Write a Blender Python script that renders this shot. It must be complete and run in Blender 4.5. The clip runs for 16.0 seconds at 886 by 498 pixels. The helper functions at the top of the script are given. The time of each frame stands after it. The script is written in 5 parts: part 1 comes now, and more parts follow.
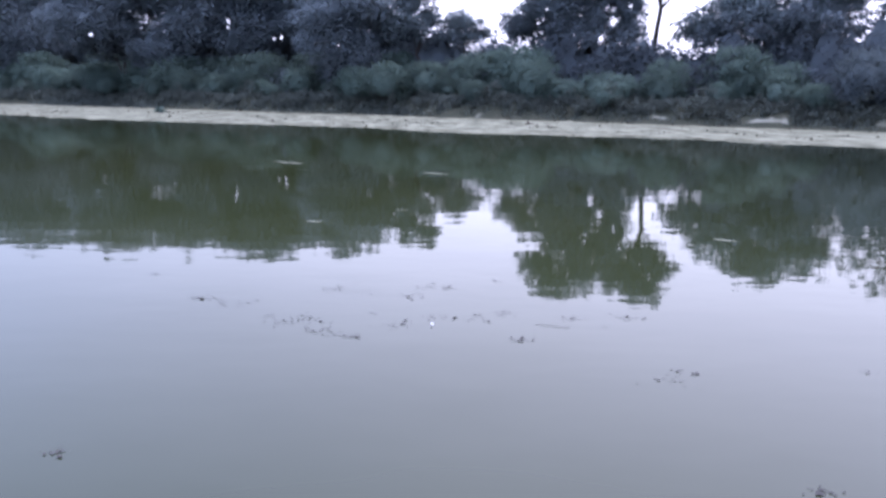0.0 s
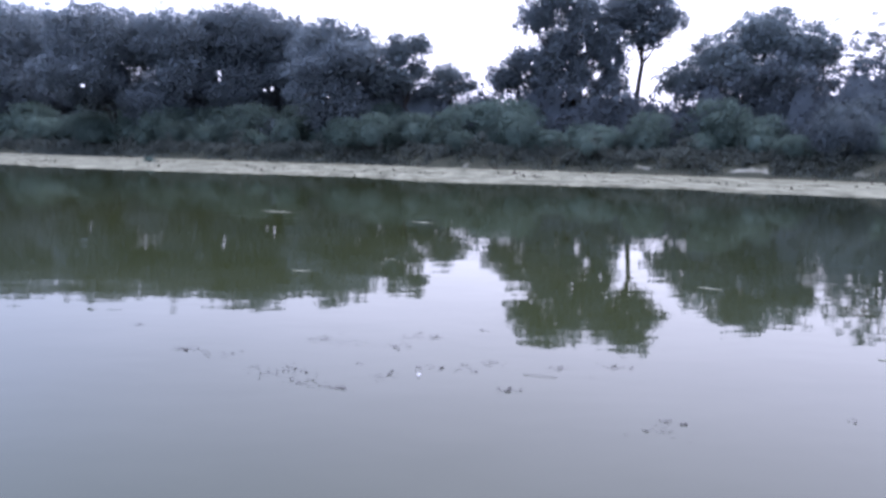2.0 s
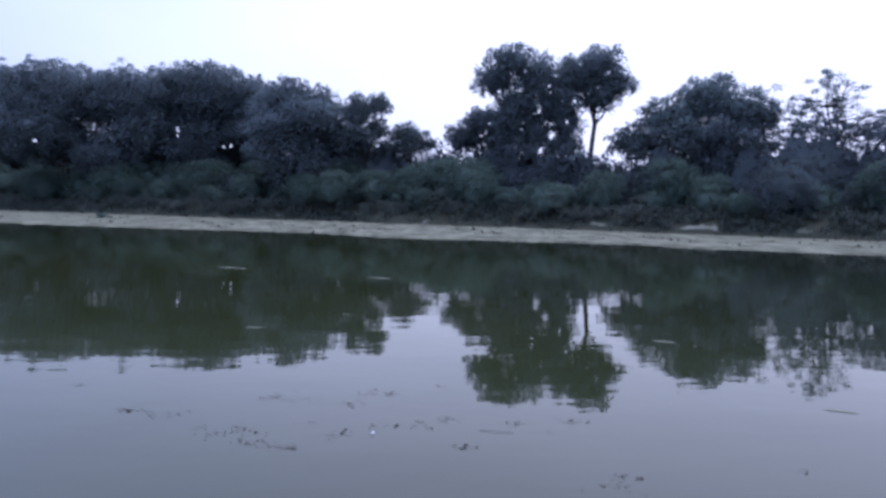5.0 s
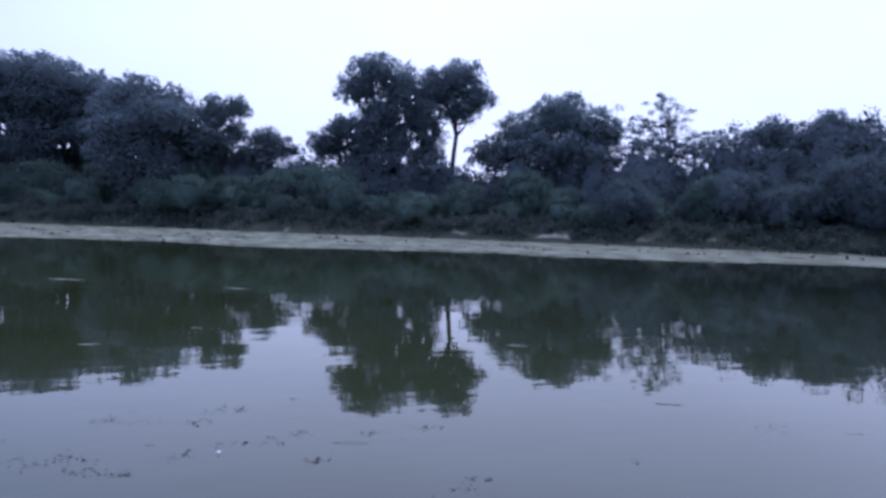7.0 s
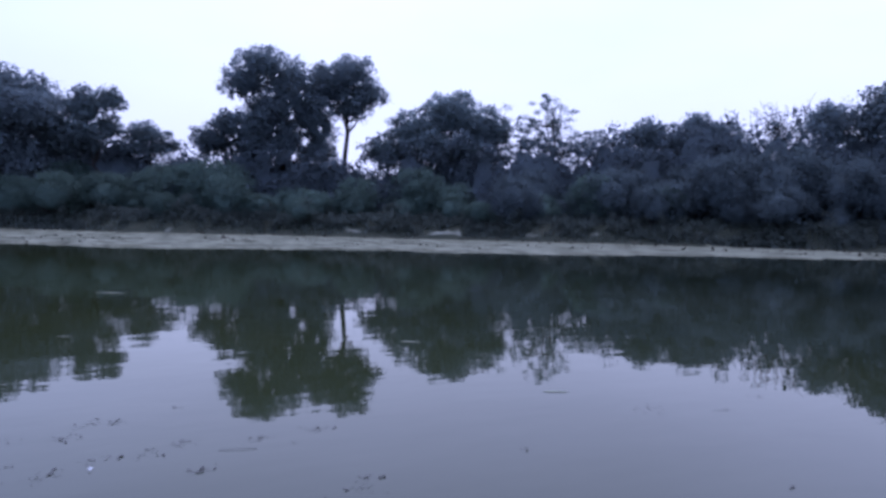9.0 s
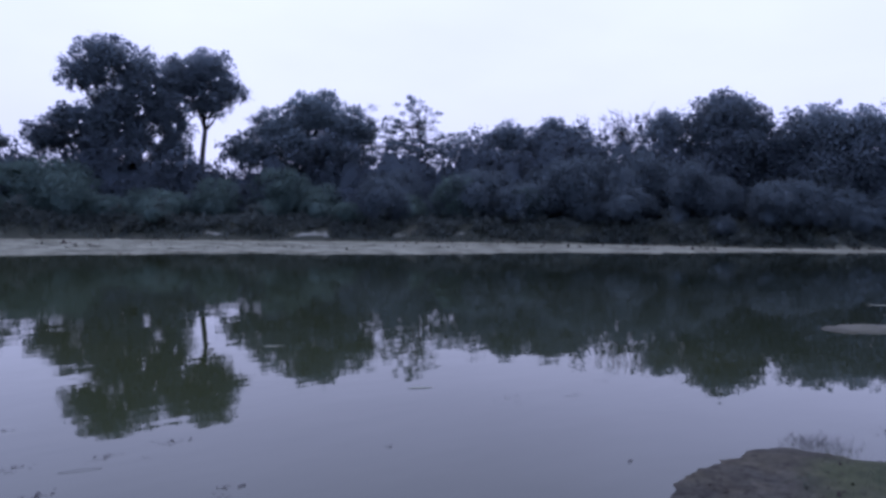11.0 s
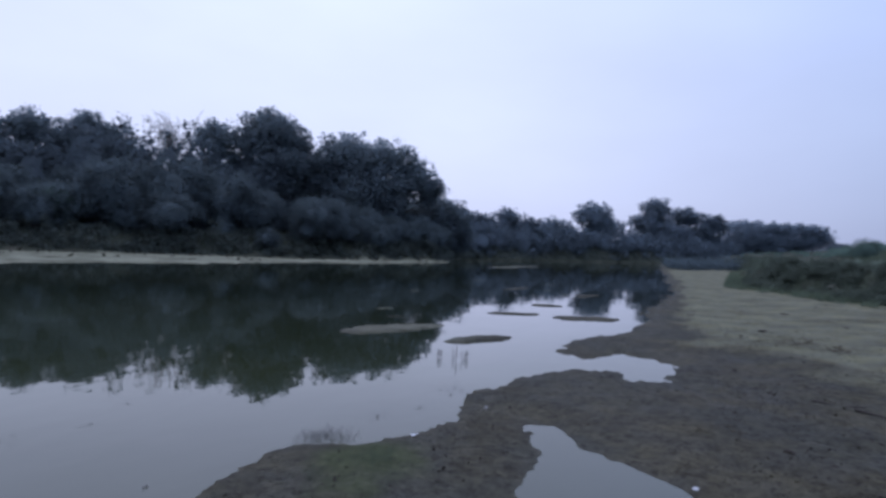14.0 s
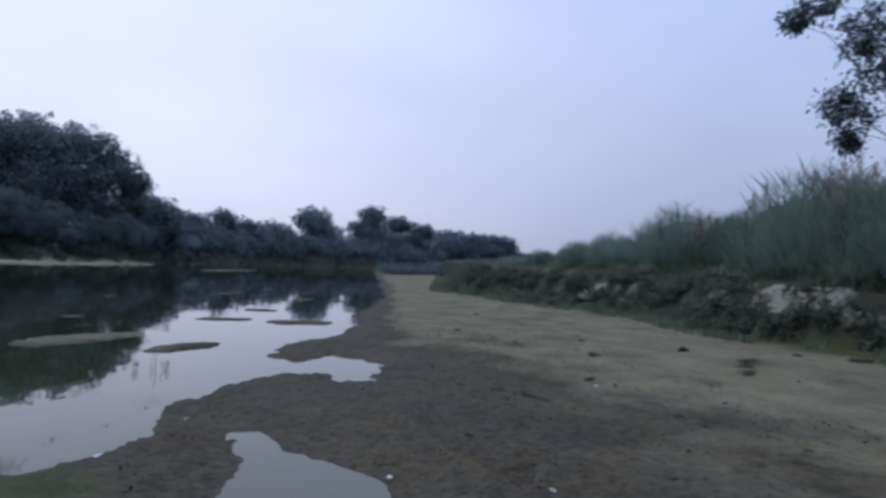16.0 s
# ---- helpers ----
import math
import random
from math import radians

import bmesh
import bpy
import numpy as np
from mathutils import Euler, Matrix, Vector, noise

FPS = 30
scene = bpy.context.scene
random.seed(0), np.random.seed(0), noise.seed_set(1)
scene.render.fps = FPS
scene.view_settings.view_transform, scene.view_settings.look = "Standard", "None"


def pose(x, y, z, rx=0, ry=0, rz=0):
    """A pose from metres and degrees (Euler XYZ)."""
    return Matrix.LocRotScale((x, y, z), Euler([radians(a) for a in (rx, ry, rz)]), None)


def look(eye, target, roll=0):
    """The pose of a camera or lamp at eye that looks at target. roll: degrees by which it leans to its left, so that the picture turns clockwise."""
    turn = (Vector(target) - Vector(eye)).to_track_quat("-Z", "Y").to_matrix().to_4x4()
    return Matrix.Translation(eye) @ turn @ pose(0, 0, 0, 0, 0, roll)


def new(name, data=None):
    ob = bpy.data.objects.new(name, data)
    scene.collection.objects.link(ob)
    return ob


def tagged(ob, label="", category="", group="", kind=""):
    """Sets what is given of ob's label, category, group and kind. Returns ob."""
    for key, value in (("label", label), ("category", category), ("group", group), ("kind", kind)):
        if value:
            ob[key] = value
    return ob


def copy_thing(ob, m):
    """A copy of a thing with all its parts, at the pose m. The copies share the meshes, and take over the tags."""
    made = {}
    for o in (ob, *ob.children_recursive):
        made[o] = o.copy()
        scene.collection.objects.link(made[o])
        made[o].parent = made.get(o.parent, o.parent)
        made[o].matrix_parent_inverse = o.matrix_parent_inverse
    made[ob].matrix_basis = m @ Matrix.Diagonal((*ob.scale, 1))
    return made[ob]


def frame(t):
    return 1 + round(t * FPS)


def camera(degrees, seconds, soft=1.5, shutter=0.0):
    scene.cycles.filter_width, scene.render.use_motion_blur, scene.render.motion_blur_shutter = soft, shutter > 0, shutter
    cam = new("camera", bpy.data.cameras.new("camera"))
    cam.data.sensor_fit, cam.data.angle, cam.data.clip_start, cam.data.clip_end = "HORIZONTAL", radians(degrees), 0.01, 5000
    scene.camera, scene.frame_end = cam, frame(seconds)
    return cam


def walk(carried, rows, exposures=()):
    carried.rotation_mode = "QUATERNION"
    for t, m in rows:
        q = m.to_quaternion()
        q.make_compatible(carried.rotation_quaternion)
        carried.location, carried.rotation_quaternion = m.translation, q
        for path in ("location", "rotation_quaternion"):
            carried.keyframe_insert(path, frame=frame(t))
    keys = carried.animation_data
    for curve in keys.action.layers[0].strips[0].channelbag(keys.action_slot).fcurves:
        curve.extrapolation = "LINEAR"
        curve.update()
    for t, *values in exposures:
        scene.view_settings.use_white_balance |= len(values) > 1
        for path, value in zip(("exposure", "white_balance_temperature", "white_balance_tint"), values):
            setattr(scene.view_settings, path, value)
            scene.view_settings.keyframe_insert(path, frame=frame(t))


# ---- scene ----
cam = camera(68.7, 16.0, soft=3.0, shutter=0.5)

# seconds, eye x y z, yaw to the left, pitch up, roll
PATH = [
    (0, -0.138, 0.111, 1.593, 0.03, -12.69, 1.15),
    (0.5, -0.131, 0.114, 1.594, -0.69, -11.50, 1.12),
    (1, -0.134, 0.106, 1.599, -0.65, -10.20, 1.25),
    (1.5, -0.132, 0.097, 1.594, -1.03, -9.42, 1.41),
    (2, -0.130, 0.098, 1.606, -0.96, -8.41, 1.24),
    (2.5, -0.127, 0.092, 1.596, -1.13, -6.83, 1.16),
    (3, -0.121, 0.087, 1.601, -1.42, -6.59, 1.27),
    (5.5, -0.066, 0.098, 1.589, -7.17, -2.93, 1.47),
    (6, -0.037, 0.087, 1.599, -11.06, -3.00, 1.54),
    (6.5, -0.030, 0.092, 1.597, -13.82, -2.31, 1.75),
    (7, -0.010, 0.098, 1.591, -16.28, -2.29, 1.80),
    (7.5, 0.003, 0.113, 1.589, -18.96, -2.31, 1.91),
    (8, 0.017, 0.127, 1.582, -21.06, -2.25, 1.72),
    (10.5, 0.033, 0.065, 1.578, -34.19, -2.16, 0.71),
    (11, 0.047, 0.036, 1.579, -37.20, -2.05, 0.56),
    (11.5, 0.070, -0.002, 1.579, -40.38, -2.15, 0.39),
    (12, 0.119, 0.006, 1.581, -46.48, -1.92, 1.02),
    (12.5, 0.133, -0.060, 1.594, -53.07, -2.27, 1.19),
    (13, 0.144, -0.083, 1.608, -63.60, -1.46, 0.97),
    (13.5, 0.138, -0.107, 1.619, -70.42, -0.58, 1.69),
    (14, 0.123, -0.127, 1.622, -75.52, -0.29, 2.07),
    (14.5, 0.076, -0.146, 1.626, -80.74, -0.06, 2.27),
    (15, 0.034, -0.171, 1.627, -88.83, 0.88, 3.03),
    (15.5, 0.044, -0.182, 1.617, -94.43, 0.75, 3.31),
    (16, 0.052, -0.224, 1.624, -99.87, 1.20, 3.15),
]


def carried_pose(x, y, z, yaw, pitch, roll):
    a, b = radians(yaw), radians(pitch)
    ahead = Vector((-math.sin(a) * math.cos(b), math.cos(a) * math.cos(b), math.sin(b)))
    return look((x, y, z), Vector((x, y, z)) + ahead, roll)


walk(cam, [(r[0], carried_pose(*r[1:])) for r in PATH],
     exposures=[(0, 1.48, 5780, 26), (1.5, 1.45, 5820, 26), (3.2, 0.95, 5850, 24), (5.5, 0.40, 5300, 24), (8, 0.33, 5130, 26), (11, 0.13, 5250, 32), (13, 0.0, 5330, 22), (16, 0.02, 5880, 17)])

# ---------------------------------------------------------------- world and sun
SUN_AZ = radians(38)        # clockwise from +y: the pale glow over the far bank


def make_world():
    world = bpy.data.worlds.new("dusk_sky")
    scene.world = world
    world.use_nodes = True
    nt = world.node_tree
    nt.nodes.clear()
    N, L = nt.nodes.new, nt.links.new
    out, bg = N("ShaderNodeOutputWorld"), N("ShaderNodeBackground")
    sky = N("ShaderNodeTexSky")
    sky.sky_type, sky.sun_disc = "NISHITA", False
    sky.sun_elevation, sky.sun_rotation = radians(70), SUN_AZ
    sky.air_density, sky.dust_density = 1.0, 3.0
    geo = N("ShaderNodeTexCoord")
    sep = N("ShaderNodeSeparateXYZ")
    L(geo.outputs["Generated"], sep.inputs[0])
    # cloud layer: brightness by height, paler on the side of the low sun
    up = N("ShaderNodeValToRGB")
    up.color_ramp.elements[0].position, up.color_ramp.elements[0].color = 0.0, (0.33, 0.372, 0.475, 1)
    up.color_ramp.elements[1].position, up.color_ramp.elements[1].color = 0.75, (0.51, 0.62, 0.89, 1)
    e = up.color_ramp.elements.new(0.16)
    e.color = (0.455, 0.53, 0.675, 1)
    e = up.color_ramp.elements.new(0.36)
    e.color = (0.53, 0.64, 0.86, 1)
    L(sep.outputs["Z"], up.inputs[0])
    glow = N("ShaderNodeValToRGB")
    glow.color_ramp.elements[0].position, glow.color_ramp.elements[0].color = 0.0, (0.80, 0.81, 0.92, 1)
    glow.color_ramp.elements[1].position, glow.color_ramp.elements[1].color = 0.7, (1.08, 1.14, 1.40, 1)
    e = glow.color_ramp.elements.new(0.2)
    e.color = (0.90, 0.93, 1.03, 1)
    L(sep.outputs["Z"], glow.inputs[0])
    dot = N("ShaderNodeVectorMath")
    dot.operation = "DOT_PRODUCT"
    dot.inputs[1].default_value = (math.sin(SUN_AZ), math.cos(SUN_AZ), 0)
    L(geo.outputs["Generated"], dot.inputs[0])
    side = N("ShaderNodeMapRange")
    side.interpolation_type = "SMOOTHSTEP"
    side.inputs["From Min"].default_value, side.inputs["From Max"].default_value = 0.0, 0.95
    L(dot.outputs["Value"], side.inputs["Value"])
    mix = N("ShaderNodeMix")
    mix.data_type = "RGBA"
    L(side.outputs["Result"], mix.inputs["Factor"])
    L(up.outputs["Color"], mix.inputs[6])
    L(glow.outputs["Color"], mix.inputs[7])
    # soft cloud mottling
    cl = N("ShaderNodeTexNoise")
    cl.inputs["Scale"].default_value, cl.inputs["Detail"].default_value = 2.2, 4
    flat = N("ShaderNodeVectorMath")
    flat.operation = "MULTIPLY"
    flat.inputs[1].default_value = (1, 1, 2.6)
    L(geo.outputs["Generated"], flat.inputs[0])
    L(flat.outputs[0], cl.inputs["Vector"])
    cr = N("ShaderNodeMapRange")
    cr.inputs["To Min"].default_value, cr.inputs["To Max"].default_value = 0.86, 1.10
    L(cl.outputs["Fac"], cr.inputs["Value"])
    sc = N("ShaderNodeVectorMath")
    sc.operation = "SCALE"
    L(mix.outputs[2], sc.inputs[0])
    L(cr.outputs["Result"], sc.inputs["Scale"])
    add = N("ShaderNodeVectorMath")
    add.operation = "MULTIPLY_ADD"
    add.inputs[1].default_value = (0.008, 0.008, 0.008)
    L(sky.outputs["Color"], add.inputs[0])
    L(sc.outputs[0], add.inputs[2])
    L(add.outputs[0], bg.inputs["Color"])
    bg.inputs["Strength"].default_value = 0.9
    L(bg.outputs[0], out.inputs[0])


make_world()
sun = new("sun", bpy.data.lights.new("sun", "SUN"))
sun.data.energy, sun.data.angle, sun.data.color = 1.0, radians(60), (1.0, 0.96, 0.92)
sun.matrix_world = look((math.sin(SUN_AZ) * 10, math.cos(SUN_AZ) * 10, 60), (0, 0, 0))


# ---------------------------------------------------------------- materials
def material(name, rough=0.8, spec=0.3):
    m = bpy.data.materials.new(name)
    m.use_nodes = True
    nt = m.node_tree
    b = nt.nodes["Principled BSDF"]
    b.inputs["Roughness"].default_value = rough
    b.inputs["Specular IOR Level"].default_value = spec
    return m, nt, b


def noise_node(nt, scale, detail=5, rough=0.6, vec=None):
    n = nt.nodes.new("ShaderNodeTexNoise")
    n.inputs["Scale"].default_value, n.inputs["Detail"].default_value, n.inputs["Roughness"].default_value = scale, detail, rough
    if vec is not None:
        nt.links.new(vec, n.inputs["Vector"])
    return n.outputs["Fac"]


def ramp(nt, fac, *stops):
    r = nt.nodes.new("ShaderNodeValToRGB")
    while len(r.color_ramp.elements) < len(stops):
        r.color_ramp.elements.new(0.5)
    for e, (p, c) in zip(r.color_ramp.elements, stops):
        e.position, e.color = p, (*c, 1) if len(c) == 3 else c
    nt.links.new(fac, r.inputs[0])
    return r.outputs["Color"]


def mixed(nt, fac, a, b, mode="MIX"):
    m = nt.nodes.new("ShaderNodeMix")
    m.data_type, m.blend_type = "RGBA", mode
    for sock, v in ((m.inputs["Factor"], fac), (m.inputs[6], a), (m.inputs[7], b)):
        if isinstance(v, (int, float)):
            sock.default_value = v
        elif isinstance(v, tuple):
            sock.default_value = (*v, 1)
        else:
            nt.links.new(v, sock)
    return m.outputs[2]


def bump(nt, b, height, strength=0.4, dist=0.02):
    n = nt.nodes.new("ShaderNodeBump")
    n.inputs["Strength"].default_value, n.inputs["Distance"].default_value = strength, dist
    nt.links.new(height, n.inputs["Height"])
    nt.links.new(n.outputs["Normal"], b.inputs["Normal"])


def world_pos(nt):
    return nt.nodes.new("ShaderNodeNewGeometry").outputs["Position"]


def scaled(nt, vec, s):
    n = nt.nodes.new("ShaderNodeVectorMath")
    n.operation = "MULTIPLY"
    n.inputs[1].default_value = s
    nt.links.new(vec, n.inputs[0])
    return n.outputs[0]


def leaf_material(name, dark, light, tint=0.22, through_light=1.0):
    m, nt, b = material(name, 0.85, 0.04)
    g = nt.nodes.new("ShaderNodeNewGeometry")
    o = nt.nodes.new("ShaderNodeObjectInfo")
    col = ramp(nt, g.outputs["Random Per Island"], (0.0, dark), (1.0, light))
    big = noise_node(nt, 0.35, 3, 0.6, g.outputs["Position"])
    col = mixed(nt, ramp(nt, big, (0.35, (0, 0, 0)), (0.7, (1, 1, 1))), col, tuple(min(1, c * 1.15) for c in light))
    hue = nt.nodes.new("ShaderNodeHueSaturation")
    mr = nt.nodes.new("ShaderNodeMapRange")
    mr.inputs["To Min"].default_value, mr.inputs["To Max"].default_value = 1 - tint, 1 + tint
    nt.links.new(o.outputs["Random"], mr.inputs["Value"])
    nt.links.new(mr.outputs["Result"], hue.inputs["Value"])
    nt.links.new(col, hue.inputs["Color"])
    nt.links.new(hue.outputs["Color"], b.inputs["Base Color"])
    # thin leaves let part of the light through
    if through_light:
        tr, mx = nt.nodes.new("ShaderNodeBsdfTranslucent"), nt.nodes.new("ShaderNodeAddShader")
        nt.links.new(mixed(nt, 1.0, hue.outputs["Color"], (through_light,) * 3, "MULTIPLY"), tr.inputs["Color"])
        nt.links.new(b.outputs[0], mx.inputs[0])
        nt.links.new(tr.outputs[0], mx.inputs[1])
        nt.links.new(mx.outputs[0], nt.nodes["Material Output"].inputs["Surface"])
    return m


def bark_material(name, dark, light):
    m, nt, b = material(name, 0.9, 0.15)
    p = scaled(nt, world_pos(nt), (6, 6, 1.2))
    n = noise_node(nt, 1.0, 6, 0.65, p)
    nt.links.new(ramp(nt, n, (0.3, dark), (0.7, light)), b.inputs["Base Color"])
    bump(nt, b, n, 0.6, 0.03)
    return m


def ground_material():
    m, nt, b = material("river_ground", 0.9, 0.12)
    pos = world_pos(nt)
    sep = nt.nodes.new("ShaderNodeSeparateXYZ")
    nt.links.new(pos, sep.inputs[0])
    grain = noise_node(nt, 9.0, 8, 0.7, pos)
    patch = noise_node(nt, 0.9, 6, 0.62, pos)
    broad = noise_node(nt, 0.12, 4, 0.6, pos)
    sand = ramp(nt, grain, (0.25, (0.136, 0.136, 0.091)), (0.75, (0.188, 0.187, 0.130)))
    mud = ramp(nt, grain, (0.3, (0.026, 0.026, 0.020)), (0.72, (0.079, 0.078, 0.062)))
    silt = ramp(nt, grain, (0.3, (0.036, 0.032, 0.020)), (0.72, (0.096, 0.088, 0.060)))
    mud = mixed(nt, ramp(nt, noise_node(nt, 0.55, 5, 0.65, pos), (0.42, (0, 0, 0)), (0.62, (0.85, 0.85, 0.85))), mud, silt)
    moss = ramp(nt, grain, (0.3, (0.026, 0.032, 0.013)), (0.72, (0.074, 0.084, 0.036)))
    # wet mud low by the water, dry sand higher up, uneven line between
    wet = nt.nodes.new("ShaderNodeAttribute")
    wet.attribute_name = "wet"
    green = nt.nodes.new("ShaderNodeAttribute")
    green.attribute_name = "green"
    soil_a = nt.nodes.new("ShaderNodeAttribute")
    soil_a.attribute_name = "soil"

    def uneven(att, amount):
        a = nt.nodes.new("ShaderNodeMath")
        a.operation = "MULTIPLY_ADD"
        nt.links.new(patch, a.inputs[0])
        a.inputs[1].default_value = amount
        nt.links.new(att.outputs["Fac"], a.inputs[2])
        return a.outputs[0]
    col = mixed(nt, ramp(nt, uneven(wet, 1.15), (0.38, (0, 0, 0)), (1.66, (1, 1, 1))), sand, mud)
    fleck = ramp(nt, noise_node(nt, 11, 4, 0.75, scaled(nt, pos, (1, 1, 2))), (0.54, (1, 1, 1)), (0.63, (0.40, 0.37, 0.34)))
    fleck = mixed(nt, 1.0, fleck, ramp(nt, noise_node(nt, 38, 3, 0.7, pos), (0.56, (1, 1, 1)), (0.68, (0.45, 0.42, 0.40))), "MULTIPLY")
    col = mixed(nt, ramp(nt, wet.outputs["Fac"], (0.0, (0.25,) * 3), (0.7, (1, 1, 1))), col, mixed(nt, 1.0, col, fleck, "MULTIPLY"))
    col = mixed(nt, ramp(nt, noise_node(nt, 1.9, 5, 0.65, pos), (0.42, (0, 0, 0)), (0.60, (0.9, 0.9, 0.9))), col, mixed(nt, 1.0, col, (1.10, 1.06, 0.90), "MULTIPLY"))
    dk = mixed(nt, 1.0, ramp(nt, patch, (0.50, (1, 1, 1)), (0.66, (0.46, 0.42, 0.37))), ramp(nt, noise_node(nt, 2.6, 6, 0.7, scaled(nt, pos, (1, 1, 4))), (0.5, (1, 1, 1)), (0.68, (0.5, 0.46, 0.42))), "MULTIPLY")
    col = mixed(nt, ramp(nt, wet.outputs["Fac"], (0.0, (0.10,) * 3), (0.75, (0.62,) * 3)), col, dk, "MULTIPLY")
    col = mixed(nt, ramp(nt, uneven(green, 0.9), (0.75, (0, 0, 0)), (1.1, (1, 1, 1))), col, moss)
    soil = ramp(nt, noise_node(nt, 0.7, 7, 0.7, pos), (0.3, (0.026, 0.032, 0.022)), (0.60, (0.050, 0.053, 0.036)), (0.78, (0.12, 0.105, 0.08)))
    col = mixed(nt, soil_a.outputs["Fac"], col, soil)
    pale_a = nt.nodes.new("ShaderNodeAttribute")
    pale_a.attribute_name = "pale"
    col = mixed(nt, ramp(nt, uneven(pale_a, 0.8), (0.8, (0, 0, 0)), (1.05, (1, 1, 1))), col, ramp(nt, grain, (0.3, (0.17, 0.17, 0.132)), (0.7, (0.29, 0.292, 0.235))))
    bar_at = nt.nodes.new("ShaderNodeAttribute")
    bar_at.attribute_name = "bar"
    streak = noise_node(nt, 1.0, 6, 0.65, scaled(nt, pos, (0.7, 0.3, 1)))
    crust = ramp(nt, streak, (0.32, (0.066, 0.064, 0.044)), (0.44, (0.150, 0.152, 0.104)), (0.66, (0.275, 0.275, 0.195)))
    crust = mixed(nt, 1.0, crust, ramp(nt, noise_node(nt, 2.2, 6, 0.7, scaled(nt, pos, (0.5, 0.22, 1))), (0.54, (1, 1, 1)), (0.63, (0.42, 0.40, 0.36))), "MULTIPLY")
    col = mixed(nt, bar_at.outputs["Fac"], col, crust)
    nt.links.new(col, b.inputs["Base Color"])
    rr = ramp(nt, uneven(wet, 0.6), (0.5, (0.95,) * 3), (1.3, (0.74,) * 3))
    nt.links.new(rr, b.inputs["Roughness"])
    mixh = mixed(nt, 0.5, grain, noise_node(nt, 34, 5, 0.7, pos))
    bump(nt, b, mixh, 0.6, 0.04)
    return m


def water_material():
    m, nt, b = material("river_water", 0.02, 0.5)
    pos = world_pos(nt)
    silt = noise_node(nt, 0.16, 4, 0.6, pos)
    green = ramp(nt, silt, (0.3, (0.028, 0.036, 0.013)), (0.7, (0.041, 0.048, 0.019)))
    clear = ramp(nt, silt, (0.3, (0.015, 0.021, 0.014)), (0.7, (0.023, 0.028, 0.018)))
    sep = nt.nodes.new("ShaderNodeSeparateXYZ")
    nt.links.new(pos, sep.inputs[0])
    down = nt.nodes.new("ShaderNodeMapRange")
    down.interpolation_type = "SMOOTHSTEP"
    down.inputs["From Min"].default_value, down.inputs["From Max"].default_value = -6, 24
    nt.links.new(sep.outputs["X"], down.inputs["Value"])
    nt.links.new(mixed(nt, down.outputs["Result"], green, clear), b.inputs["Base Color"])
    b.inputs["IOR"].default_value = 1.48
    # slow swell with faint ripples lying across the stream
    a = noise_node(nt, 1.0, 3, 0.5, scaled(nt, pos, (0.55, 1.1, 1)))
    c = noise_node(nt, 1.0, 2, 0.5, scaled(nt, pos, (3.5, 7.0, 1)))
    gate = ramp(nt, noise_node(nt, 0.11, 3, 0.5, pos), (0.4, (0.15,) * 3), (0.65, (1, 1, 1)))
    rip = mixed(nt, 1.0, c, gate, "MULTIPLY")
    h = mixed(nt, 0.12, a, rip)
    bump(nt, b, h, 0.07, 0.09)
    return m


def clay_material():
    m, nt, b = material("dry_clay", 0.92, 0.1)
    pos = world_pos(nt)
    n = noise_node(nt, 5.0, 7, 0.7, scaled(nt, pos, (1, 1, 0.5)))
    col = ramp(nt, n, (0.32, (0.055, 0.056, 0.040)), (0.5, (0.16, 0.162, 0.123)), (0.72, (0.275, 0.28, 0.22)))
    nt.links.new(col, b.inputs["Base Color"])
    bump(nt, b, n, 0.7, 0.05)
    return m


CLAY = clay_material()
GROUND, WATER = ground_material(), water_material()
LEAF_DARK = leaf_material("leaf_dark_green", (0.102, 0.122, 0.130), (0.114, 0.136, 0.144), 0.12)
LEAF_FEATHER = leaf_material("leaf_feathery_green", (0.100, 0.122, 0.127), (0.114, 0.138, 0.142), 0.12)
LEAF_SHRUB = leaf_material("leaf_greygreen_shrub", (0.050, 0.074, 0.063), (0.066, 0.093, 0.079), 0.25)
LEAF_SLOPE = leaf_material("leaf_slope_grass", (0.052, 0.077, 0.063), (0.078, 0.110, 0.090), 0.25)
LEAF_BRAMBLE = leaf_material("leaf_dull_bramble", (0.056, 0.070, 0.054), (0.096, 0.115, 0.088), 0.3)
# darkened copy of the tree leaf, with shade put into its colour
LEAF_SHADE = leaf_material("leaf_shaded_shrub", (0.053, 0.067, 0.071), (0.067, 0.084, 0.089), 0.2)
# shade beneath the trees is put into this darker base colour
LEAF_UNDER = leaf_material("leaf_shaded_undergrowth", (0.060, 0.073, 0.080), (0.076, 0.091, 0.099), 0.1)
# distance haze is put into the bluer base colours of LEAF_BEND and LEAF_FAR
LEAF_BEND = leaf_material("leaf_hazed_thicket", (0.064, 0.079, 0.089), (0.078, 0.095, 0.107), 0.1)
LEAF_FAR = leaf_material("leaf_hazed_wood", (0.098, 0.118, 0.134), (0.110, 0.132, 0.150), 0.15)
LEAF_SCRUB = leaf_material("leaf_olive_scrub", (0.040, 0.049, 0.043), (0.068, 0.078, 0.066), 0.3)
GRASS = leaf_material("bank_grass", (0.036, 0.047, 0.033), (0.070, 0.088, 0.060), 0.25)
PLUME = leaf_material("pale_reed_plume", (0.13, 0.11, 0.10), (0.25, 0.22, 0.20), 0.2, 0.3)
BARK = bark_material("grey_brown_bark", (0.028, 0.024, 0.021), (0.085, 0.072, 0.062))
LITTER = leaf_material("dead_leaf_litter", (0.016, 0.014, 0.012), (0.050, 0.042, 0.034), 0.3, 0)
